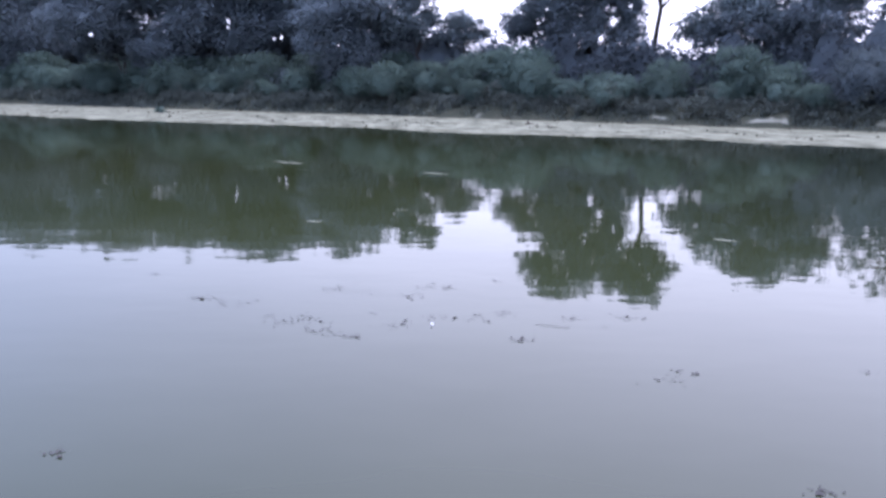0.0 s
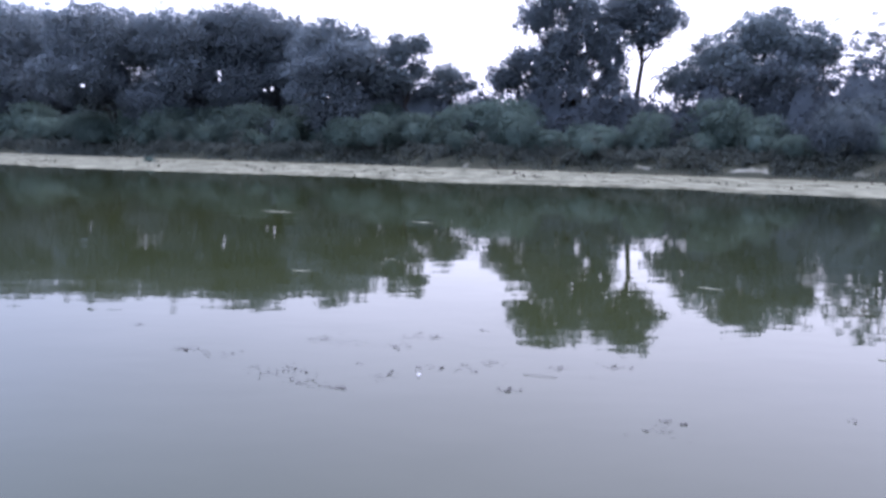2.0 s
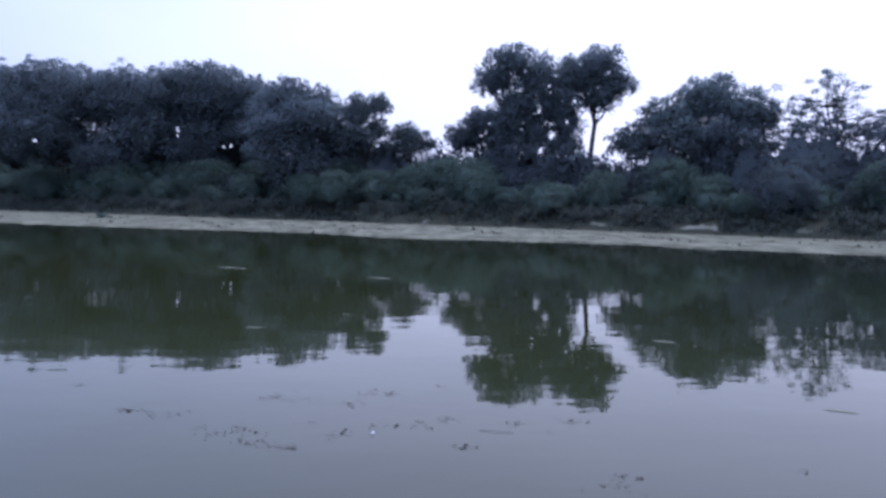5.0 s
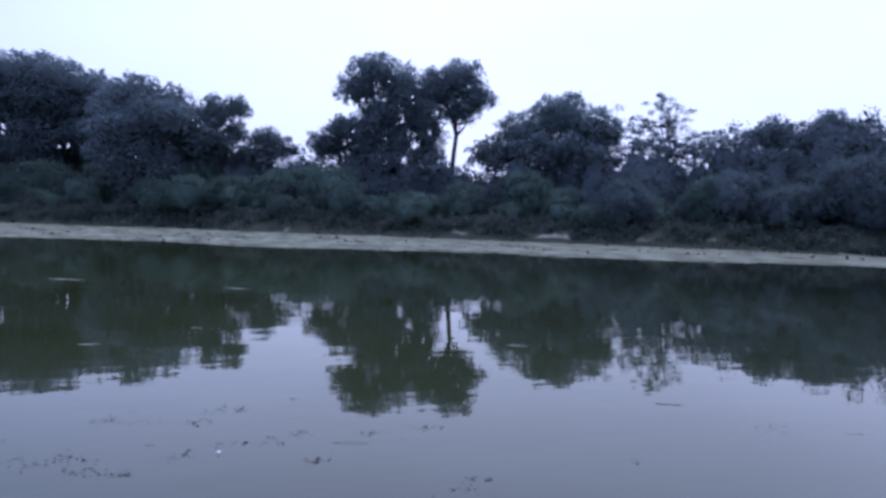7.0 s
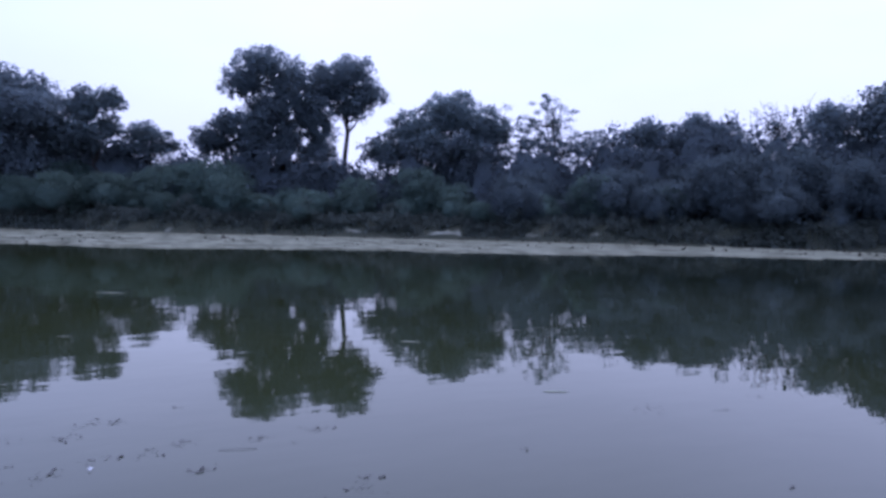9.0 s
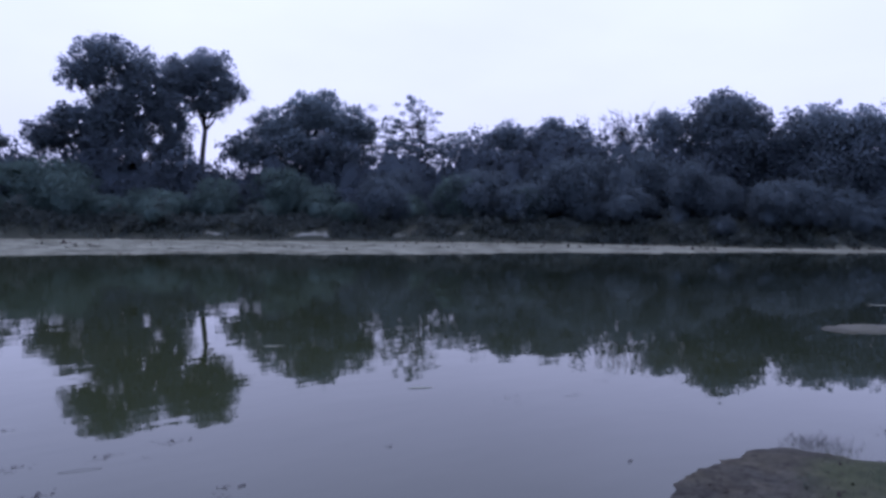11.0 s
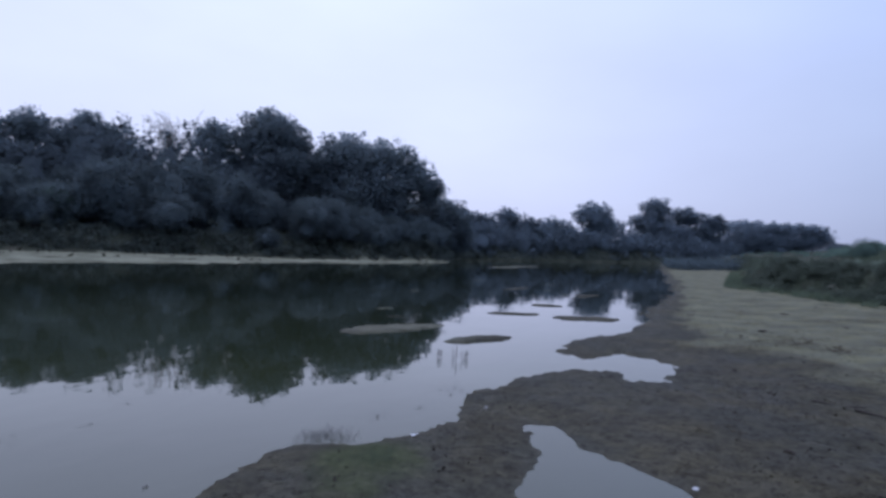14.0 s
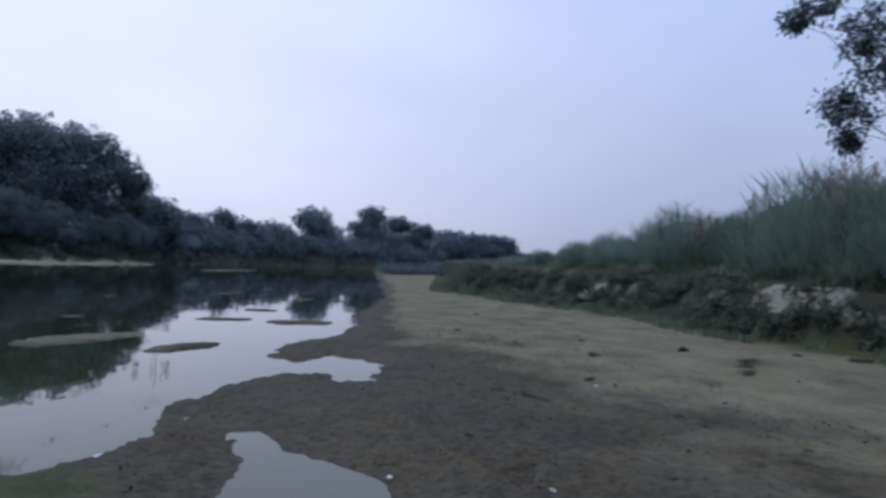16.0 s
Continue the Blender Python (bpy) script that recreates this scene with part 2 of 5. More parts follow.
FLOATING = leaf_material("sodden_floating_leaf", (0.028, 0.026, 0.025), (0.075, 0.07, 0.066), 0.3, 0)
DRIFT = leaf_material("rotted_weed", (0.032, 0.028, 0.019), (0.072, 0.062, 0.043), 0.2, 0)
DRY = leaf_material("dry_wispy_grass", (0.08, 0.08, 0.075), (0.13, 0.125, 0.115), 0.2)
SCUM = leaf_material("pale_algae_scum", (0.14, 0.15, 0.11), (0.24, 0.25, 0.19), 0.2, 0)
FOAM = leaf_material("white_scrap", (0.42, 0.42, 0.42), (0.5, 0.5, 0.5), 0.1, 0)


# ---------------------------------------------------------------- plan of the ground
ALONG, ACROSS = np.array([0.94, -0.342]), np.array([0.342, 0.94])     # river axes

# shoreline of the near beach, then round behind the camera
NEAR_SHORE = np.array([
    (-300, 112), (-94, 35), (-20, 8), (-6, 2.8), (-2, 1.2), (0, 0.75), (1.5, 1.0), (2.6, 1.7), (3.4, 2.28),
    (4.0, 2.32), (4.6, 2.3), (4.82, 2.2), (4.95, 1.88), (5.3, 1.53), (5.95, 1.25), (6.6, 1.27), (6.85, 1.38),
    (7.35, 1.33), (7.65, 0.95), (8.1, 0.88), (9.15, 0.36), (9.35, -0.24), (8.55, -0.52), (8.75, -0.9), (10.3, -1.07),
    (10.72, -0.35), (9.95, 0.21), (10.6, 0.62), (12.05, 0.52), (13.6, -0.4), (14.6, -0.56), (16, -0.95), (20, -1.25),
    (23, -1.8), (31, -2.9), (59, -4.5), (112, -8), (150, -26), (420, -150)])
NEAR_CLOSE = np.array([(420, -420), (-420, -420), (-420, 160)])
POOL = np.array([(6.1, 0.66), (6.2, 0.28), (5.55, -0.05), (5.15, -0.45), (4.77, -0.73), (4.4, -0.8), (4.0, -0.4), (3.9, 0.35), (4.4, 0.5), (5.28, 0.38)])
CUT_BANK = np.array([(-300, 90), (-60, 12), (-12, -5.5), (3, -10.5), (11.4, -11.6), (13.2, -10.3), (18, -10.8), (23, -9.4), (34, -7.4), (60, -12), (112, -17), (160, -38), (420, -165)])


def seg_dist(px, py, poly, closed=False):
    d = np.full(px.shape, 1e9)
    pts = np.vstack([poly, poly[:1]]) if closed else poly
    for (ax, ay), (bx, by) in zip(pts[:-1], pts[1:]):
        ex, ey = bx - ax, by - ay
        t = np.clip(((px - ax) * ex + (py - ay) * ey) / (ex * ex + ey * ey), 0, 1)
        d = np.minimum(d, np.hypot(px - ax - t * ex, py - ay - t * ey))
    return d


def inside(px, py, poly):
    c = np.zeros(px.shape, bool)
    pts = np.vstack([poly, poly[:1]])
    for (ax, ay), (bx, by) in zip(pts[:-1], pts[1:]):
        if ay == by:
            continue
        c ^= ((ay > py) != (by > py)) & (px < (bx - ax) * (py - ay) / (by - ay) + ax)
    return c


WAVES = [(random.uniform(0, 6.28), random.uniform(0, 6.28), random.uniform(0, 6.28), 1.75 ** k) for k in range(9) for _ in range(3)]


def fractal(x, y, scale, octaves=5, start=0):
    """Smooth uneven field of about -1 to 1."""
    out = np.zeros(np.shape(x))
    amp = 1.0
    for k in range(start, start + octaves):
        for a, p, q, f in WAVES[3 * k % 27:3 * k % 27 + 3]:
            fx = f / WAVES[3 * start][3] / scale * 2.2
            wx = x + 0.35 * scale * np.sin(y * fx * 0.6 + q)
            out += amp * np.sin((np.cos(a) * wx + np.sin(a) * y) * fx + p) / 3
        amp *= 0.58
    return out


def far_edge(s):
    return np.interp(s, [-250, -70, -30, 0, 15, 25, 35, 42, 48, 53, 57, 64, 86, 106, 148, 300, 600], [82, 64, 60, 56.5, 53, 49.5, 44, 40, 38.2, 36.8, 38, 41, 40, 30, 26, -10, -60])


ISLETS = [(11.9, 3.9, 1.35, 0.42, -35, 0.05), (11.35, 2.0, 0.75, 0.32, -38, 0.05), (13.8, 4.55, 0.4, 0.1, -50, 0.02),
          (16.1, 2.2, 0.75, 0.28, -75, 0.03), (16.0, 0.35, 0.95, 0.5, -70, 0.04), (19.0, 1.63, 0.45, 0.4, -60, 0.03),
          (26, 3.5, 1.1, 0.25, -20, 0.03), (24, 0.6, 0.9, 0.25, -20, 0.03), (56, 8, 5.5, 0.7, -20, 0.04), (69, 13.8, 2.6, 0.35, -20, 0.03), (1.2, 37.0, 3.6, 0.7, -20, 0.04), (16.2, 32.0, 2.6, 0.5, -20, 0.04)]


def ground(px, py):
    """Height, wetness, green cover and bare soil at points of the plan."""
    px, py = np.asarray(px, float), np.asarray(py, float)
    s, n = px * ALONG[0] + py * ALONG[1], px * ACROSS[0] + py * ACROSS[1]
    r = np.hypot(px, py)
    near_poly = np.vstack([NEAR_SHORE, NEAR_CLOSE])
    ds = seg_dist(px, py, NEAR_SHORE)
    sd = np.where(inside(px, py, near_poly), ds, -ds)
    fine = np.clip(r / 12, 0.35, 3.0)
    sd = sd + fine * 0.11 * fractal(px, py, 0.7, 5, 1) + fine * 0.11 * fractal(px, py, 0.17, 4, 4) + fine * 0.07 * fractal(px, py, 0.055, 3, 2)
    dp = seg_dist(px, py, POOL, True)
    pool = np.where(inside(px, py, POOL), -dp, dp) + 0.05 * fractal(px, py, 0.4, 4, 2) + 0.03 * fractal(px, py, 0.09, 3, 4)
    lump = 0.006 * fractal(px, py, 0.06, 3, 1) + 0.014 * fractal(px, py, 0.22, 4, 3) + 0.020 * fractal(px, py, 0.9, 3, 0)
    beach = np.where(sd > 0, 0.018 * (1 - np.exp(-np.clip(sd, 0, 50) / 0.15)) + 0.034 * np.clip(sd, 0, 12) + lump * np.clip(sd / 0.4, 0, 1),
                     np.maximum(-1.2, 0.22 * sd))
    shore = np.clip(sd, -1, 1)
    ph = 0.003 + 0.08 * pool
    mixk = np.clip(0.5 + 0.5 * (beach - ph) / 0.03, 0, 1)
    beach = np.where(pool < 1.5, beach * (1 - mixk) + ph * mixk - 0.03 * mixk * (1 - mixk), beach)
    # cut bank and the overgrown slope behind the beach
    db = seg_dist(px, py, CUT_BANK)
    back = inside(px, py, np.vstack([CUT_BANK, NEAR_CLOSE]))
    cb = np.where(back, db, -db) + 0.55 * fractal(px, py, 2.2, 4, 2) + 0.2 * fractal(px, py, 0.7, 3, 5)
    rise = 1.0 * np.clip((cb + 0.4) / 0.9, 0, 1) ** 0.8 + 1.3 * (1 - np.exp(-np.clip(cb - 0.6, 0, 200) / 6))
    beach = beach + np.where(cb > -0.4, rise, 0) + np.where(cb > 0, 0.12 * fractal(px, py, 1.1, 4, 1), 0)
    # far side: sand bar, then the bank
    fe = far_edge(s)
    wob = 1.3 * fractal(px, py, 5.0, 4, 0) + 0.5 * fractal(px, py, 1.3, 3, 2)
    bar_near = np.interp(s, [-12, 0, 10, 30, 45, 53], [36.6, 36.3, 35.7, 35.3, 34.9, 35.3]) + wob * np.clip((54 - s) / 12, 0.1, 1) + np.clip(s - 53, 0, 100)
    bar = np.clip(n - bar_near, -4, 40)
    hbar = np.where(bar > 0, 0.05 + 0.011 * bar + 0.012 * fractal(px, py, 1.2, 4, 2), 0.12 * bar)
    fb = n - fe + 0.8 * fractal(px, py, 6.0, 4, 3) * np.clip((56 - s) / 20, 0.25, 1)
    hbank = np.where(fb > 0, 0.2 + 1.2 * np.clip(fb / 2.0, 0, 1) + 1.6 * (1 - np.exp(-np.clip(fb - 1, 0, 400) / 7)) + 0.18 * fractal(px, py, 2.0, 4, 2) * np.clip(fb / 2, 0, 1), -1.0 + 0.3 * np.clip(fb, -3, 0))
    h = np.maximum(np.maximum(beach, hbar), hbank)
    isl = np.full(px.shape, -9.0)
    for cx, cy, a, b, ang, top in ISLETS:
        c, q = math.cos(radians(ang)), math.sin(radians(ang))
        u, v = (px - cx) * c + (py - cy) * q, -(px - cx) * q + (py - cy) * c
        k = 1 - np.hypot(u / a, v / b) + 0.20 * fractal(px, py, 0.5 * max(1, a / 1.5), 4, 2) + 0.10 * fractal(px, py, 0.14 * max(1, a / 1.5), 3, 5)
        isl = np.maximum(isl, np.where(k > 0, 0.006 + top * np.sqrt(np.clip(k, 0, 1)), 0.3 * k))
    h = np.maximum(h, np.where(isl > -0.3, isl, -9))
    wide = np.interp(px, [0, 5, 8, 16, 30], [8.5, 6.2, 3.1, 1.1, 0.6])
    wet = np.clip(1.08 - np.clip(sd, 0, 9) / wide, 0, 1)
    wet = np.where((isl > -0.02) & (sd < 0), 0.75, wet)
    wet = np.where(n > 30, 0.12, wet)
    gx, gy = px - 4.6, py - 1.5
    green = 0.64 * np.exp(-((gx / 1.0) ** 2 + (gy / 0.55) ** 2))
    green = np.maximum(green, 0.75 * np.clip((cb + 2.2) / 1.6, 0, 1))
    green = np.where(n > 30, 0.22, green)
    soil = np.where((cb > -0.35) | (fb > -1.2) | ((s > 56) & (fb > -8) & (sd < 0)), 1.0, 0.0)
    # worn path and slumped pale earth on the banks
    pale = np.zeros(px.shape)
    for cx, cy, a, b in ((2.9, 60, 0.7, 2.8), (0.5, 62.5, 2.6, 0.7), (12, 56.5, 1.0, 1.0), (25, 50.5, 1.4, 0.7), (31, 46.6, 2.2, 0.7), (35.5, 43.6, 1.6, 0.5), (17.5, 54.6, 1.4, 0.7)):
        pale = np.maximum(pale, 0.56 * np.exp(-((px - cx) / a) ** 2 - ((py - cy) / b) ** 2))
    pale = np.maximum(pale, np.where((s < 52) & (s > -60), np.clip(1 - np.abs(fb - 0.8) / 0.9, 0, 1) * np.clip(0.95 * fractal(px, py, 2.4, 4, 1) - 0.15, 0, 0.62), 0))
    lip = np.clip(1.2 - np.abs(cb - 1.0) / 0.4, 0, 1) * np.clip((17.0 - px) / 2, 0, 1) * np.clip(0.45 + 0.9 * fractal(px, py, 0.5, 4, 3), 0, 1)
    lip = np.maximum(lip, np.clip(1 - np.abs(cb - 0.25) / 0.5, 0, 1) * np.clip((32 - px) / 3, 0, 1) * np.clip(0.1 + 0.9 * fractal(px, py, 1.3, 4, 1), 0, 0.8))
    for cx, cy in ((11.7, -11.4), (12.6, -11.2), (14.3, -10.9), (16.6, -10.6), (20.5, -10.1), (24, -9.4)):
        lip = np.maximum(lip, 0.8 * np.exp(-((px - cx) / 0.26) ** 2 - ((py - cy) / 0.7) ** 2) * (cb > -0.5))
    pale = np.maximum(pale, lip)
    bar_a = np.where((n > 33) & (s < 55) & (fb < np.where(s > 42, -0.2, -1.3)) & (h > 0), 1.0, np.where((isl > -0.02) & (sd < -0.4) & ((np.hypot(px - 11.9, py - 3.9) < 2) | (r > 30)), 0.4, 0.0))
    return h, wet, green, soil, pale, bar_a


def ground_z(x, y):
    return float(ground(np.array([x]), np.array([y]))[0][0])


def make_ground():
    az = np.concatenate([np.arange(-140, -48, 0.23), np.arange(-48, 40, 0.5), np.arange(40, 220, 2.0)])
    rad = [0.0, 0.35, 0.7, 1.0]
    while rad[-1] < 2500:
        q = rad[-1]
        rad.append(q * (1.012 if q < 9 else 1.02 if q < 35 else 1.024 if q < 170 else 1.08))
    rad = np.array(rad)
    a, r = np.meshgrid(np.radians(az), rad)
    x, y = -np.sin(a) * r, np.cos(a) * r
    h, wet, green, soil, pale, bar_a = ground(x.ravel(), y.ravel())
    nr, na = a.shape
    co = np.stack([x.ravel(), y.ravel(), h], 1)
    i, j = np.meshgrid(np.arange(nr - 1), np.arange(na), indexing="ij")
    j2 = (j + 1) % na
    quads = np.stack([i * na + j, i * na + j2, (i + 1) * na + j2, (i + 1) * na + j], -1).reshape(-1, 4)
    me = bpy.data.meshes.new("ground")
    fill(me, co, quads)
    for key, val in (("wet", wet), ("green", green), ("soil", soil), ("pale", pale), ("bar", bar_a)):
        at = me.attributes.new(key, "FLOAT", "POINT")
        at.data.foreach_set("value", np.asarray(val, np.float32))
    me.materials.append(GROUND)
    me.polygons.foreach_set("use_smooth", np.ones(len(me.polygons), bool))
    return tagged(new("ground", me), "damp sand and mud of river beach and banks", "ground", kind="structure")


def fill(me, co, quads):
    """Vertices and four-sided faces into a mesh, quickly."""
    co, quads = np.asarray(co, np.float32), np.asarray(quads, np.int32)
    me.vertices.add(len(co))
    me.vertices.foreach_set("co", co.ravel())
    me.loops.add(quads.size)
    me.loops.foreach_set("vertex_index", quads.ravel())
    me.polygons.add(len(quads))
    me.polygons.foreach_set("loop_start", np.arange(0, quads.size, 4, dtype=np.int32))
    me.update(calc_edges=True)
    me.validate()


make_ground()

wm = bpy.data.meshes.new("water")
fill(wm, [(-900, -900, 0), (900, -900, 0), (900, 900, 0), (-900, 900, 0)], [(0, 1, 2, 3)])
wm.materials.append(WATER)
tagged(new("water", wm), "still murky green river water mirroring the trees", "water", kind="structure")


# ---------------------------------------------------------------- plant builders
SOFT = ("crown", "undergrowth", "bank_scrub", "bend_thicket", "face_scrub", "bank_grass", "slope_grass", "foot_grass", "leaf_mass")


def mesh_part(name, co, quads, mat, parent=None, label=""):
    me = bpy.data.meshes.new(name)
    fill(me, co, quads)
    if name in SOFT:        # foliage is shaded as a mass, not blade by blade
        q = np.asarray(co, float).reshape(-1, 4, 3)
        t = q[:, 2] - q[:, 0]
        mid = q.mean(1)
        if name in ("crown", "leaf_mass"):
            lo, hi = mid.min(0), mid.max(0)
            out = (mid - (lo + hi) / 2) / (hi - lo + 0.01) * (2, 2, 0.8)
        elif name in ("face_scrub", "slope_grass", "foot_grass"):
            out = np.array([0, 1.0, 0])
        else:
            out = np.array([*-ACROSS, 0])
        t = 0.2 * t / (np.linalg.norm(t, axis=1)[:, None] + 1e-9) + 0.7 * out + (0, 0, 0.22)
        t /= np.linalg.norm(t, axis=1)[:, None]
        me.polygons.foreach_set("use_smooth", np.ones(len(me.polygons), bool))
        me.normals_split_custom_set_from_vertices(np.repeat(t, 4, 0).tolist())
    me.materials.append(mat)
    ob = new(name, me)
    if parent is not None:
        ob.parent = parent
    if label:
        ob["label"] = label
    return ob


def leaves(rng, centres, radii, per, size, flat=0.75, droop=0.0, slim=0.42):
    """Leaf sprays scattered round clump centres: pointed four-cornered blades."""
    k = len(centres) * per
    c = np.repeat(centres, per, 0)
    rr = np.repeat(radii, per)[:, None]
    d = rng.normal(size=(k, 3))
    d /= np.linalg.norm(d, axis=1)[:, None]
    p = c + d * rr * np.minimum(1.7, np.abs(rng.normal(size=(k, 1))) * 0.45 + 0.35) * (1, 1, flat)
    t = d * 0.8 + rng.normal(size=(k, 3)) * 0.6 - (0, 0, droop)
    t /= np.linalg.norm(t, axis=1)[:, None]
    w = np.cross(t, rng.normal(size=(k, 3)) * 0.6 + (0, 0, 1))
    w /= np.linalg.norm(w, axis=1)[:, None] + 1e-9
    L = size * rng.uniform(0.6, 1.3, (k, 1))
    nrm = np.cross(w, t) * L * 0.12
    co = np.stack([p, p + t * L * 0.5 + w * L * slim * 0.6 + nrm, p + t * L, p + t * L * 0.5 - w * L * slim * 0.6 + nrm], 1).reshape(-1, 3)
    return co, np.arange(4 * k).reshape(-1, 4)


def tubes(paths, sides=6):
    """Tapered tubes along paths of (points, radii)."""
    cos, qs, base = [], [], 0
    for pts, rad in paths:
        pts = np.asarray(pts, float)
        for i, (p, r) in enumerate(zip(pts, rad)):
            d = pts[min(i + 1, len(pts) - 1)] - pts[max(i - 1, 0)]
            d /= np.linalg.norm(d) + 1e-9
            u = np.cross(d, (0.3, 1, 0.1))
            u /= np.linalg.norm(u) + 1e-9
            v = np.cross(d, u)
            for k in range(sides):
                a = 2 * math.pi * k / sides
                cos.append(p + r * (math.cos(a) * u + math.sin(a) * v))
        for i in range(len(pts) - 1):
            for k in range(sides):
                a, b = base + i * sides + k, base + i * sides + (k + 1) % sides
                qs.append((a, b, b + sides, a + sides))
        base += len(pts) * sides
    return cos, qs


def hull(rng, c, ru, rv, rz, right, away, across=28, up=15):
    """Closed inner foliage of a bough: uneven facets that the outer leaves cover."""
    a = np.linspace(0, 2 * math.pi, across + 1)
    b = np.linspace(-1.35, 1.5, up + 1)
    aa, bb = np.meshgrid(a, b)
    ph = rng.random(6) * 6.283
    bump_ = 1 + 0.05 * np.sin(3 * aa + ph[0]) * np.cos(3 * bb + ph[1]) + 0.05 * np.sin(5 * aa + ph[2] + 2 * bb) + 0.04 * np.sin(8 * aa + ph[3]) * np.sin(6 * bb + ph[4])
    bump_[:, :-1] += rng.normal(size=bump_[:, :-1].shape) * 0.03
    bump_[:, -1] = bump_[:, 0]
    p = c + (right * (np.cos(aa) * np.cos(bb) * bump_)[..., None] * ru + away * (np.sin(aa) * np.cos(bb) * bump_)[..., None] * rv
             + np.array([0, 0, 1]) * (np.sin(bb) * bump_)[..., None] * rz)
    q = np.stack([p[:-1, :-1], p[:-1, 1:], p[1:, 1:], p[1:, :-1]], 2).reshape(-1, 3)
    return q, np.arange(len(q)).reshape(-1, 4)


def bent(rng, a, b, n, sag):
    """Points of a wavering line from a to b."""
    a, b = np.asarray(a, float), np.asarray(b, float)
    t = np.linspace(0, 1, n)[:, None]
    off = rng.normal(size=3) * sag
    return a + (b - a) * t + off * np.sin(t * math.pi) + rng.normal(size=(n, 3)) * sag * 0.12 * np.sin(t * math.pi)


# sky openings in the wood, placed to fit the camera's view
VIEW_GAPS = [(28.3, 5.75, 0.22, 0.38), (27.7, 4.5, 0.3, 0.25), (17.95, 5.8, 0.16, 0.5), (17.6, 4.6, 0.2, 0.5), (14.4, 4.9, 0.16, 0.2), (13.8, 5.0, 0.15, 0.35), (11.1, 4.5, 0.25, 0.25), (10.5, 4.7, 0.3, 0.22), (9.9, 4.5, 0.2, 0.3), (9.2, 4.4, 0.26, 0.45),
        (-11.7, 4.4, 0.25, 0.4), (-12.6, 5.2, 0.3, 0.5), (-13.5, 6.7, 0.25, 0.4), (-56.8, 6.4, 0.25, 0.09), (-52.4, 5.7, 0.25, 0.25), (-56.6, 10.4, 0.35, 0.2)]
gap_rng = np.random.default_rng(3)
VIEW_GAPS += [(gap_rng.uniform(-15.5, -7.5), gap_rng.uniform(6.5, 12.3), gap_rng.uniform(0.06, 0.16), gap_rng.uniform(0.07, 0.22)) for _ in range(34)]


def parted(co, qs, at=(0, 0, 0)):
    """Leaves without those that would close the sky gaps fitted to the camera's view: degrees to the left and up, and
    half sizes.
    """
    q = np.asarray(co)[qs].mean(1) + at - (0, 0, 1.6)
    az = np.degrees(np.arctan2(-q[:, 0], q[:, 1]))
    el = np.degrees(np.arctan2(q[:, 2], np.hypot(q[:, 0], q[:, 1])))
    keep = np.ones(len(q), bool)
    for a, e, wa, we in VIEW_GAPS:
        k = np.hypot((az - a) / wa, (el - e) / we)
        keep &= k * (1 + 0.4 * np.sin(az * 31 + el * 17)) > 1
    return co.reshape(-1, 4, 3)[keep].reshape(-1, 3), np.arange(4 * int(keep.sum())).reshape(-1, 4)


STYLE = {  # clumps per square metre, clump size, leaves a clump, leaf length, flatness, droop, inner filling, limbs, size of the closed core
    "dense": (1.9, 0.62, 62, 0.21, 0.7, 0.0, 60, 4, 0.90),
    "open": (2.8, 0.64, 70, 0.21, 0.65, 0.0, 40, 6, 0.82),
    "broad": (1.5, 0.74, 66, 0.23, 0.6, 0.0, 50, 4, 0.92),
    "feather": (2.3, 0.64, 70, 0.20, 0.36, 0.05, 50, 5, 0.82),
    "airy": (2.7, 0.58, 72, 0.21, 0.36, 0.0, 0.0, 7, 0),
    "bare": (2.2, 0.50, 24, 0.18, 0.6, 0.0, 0.0, 16, 0),
}


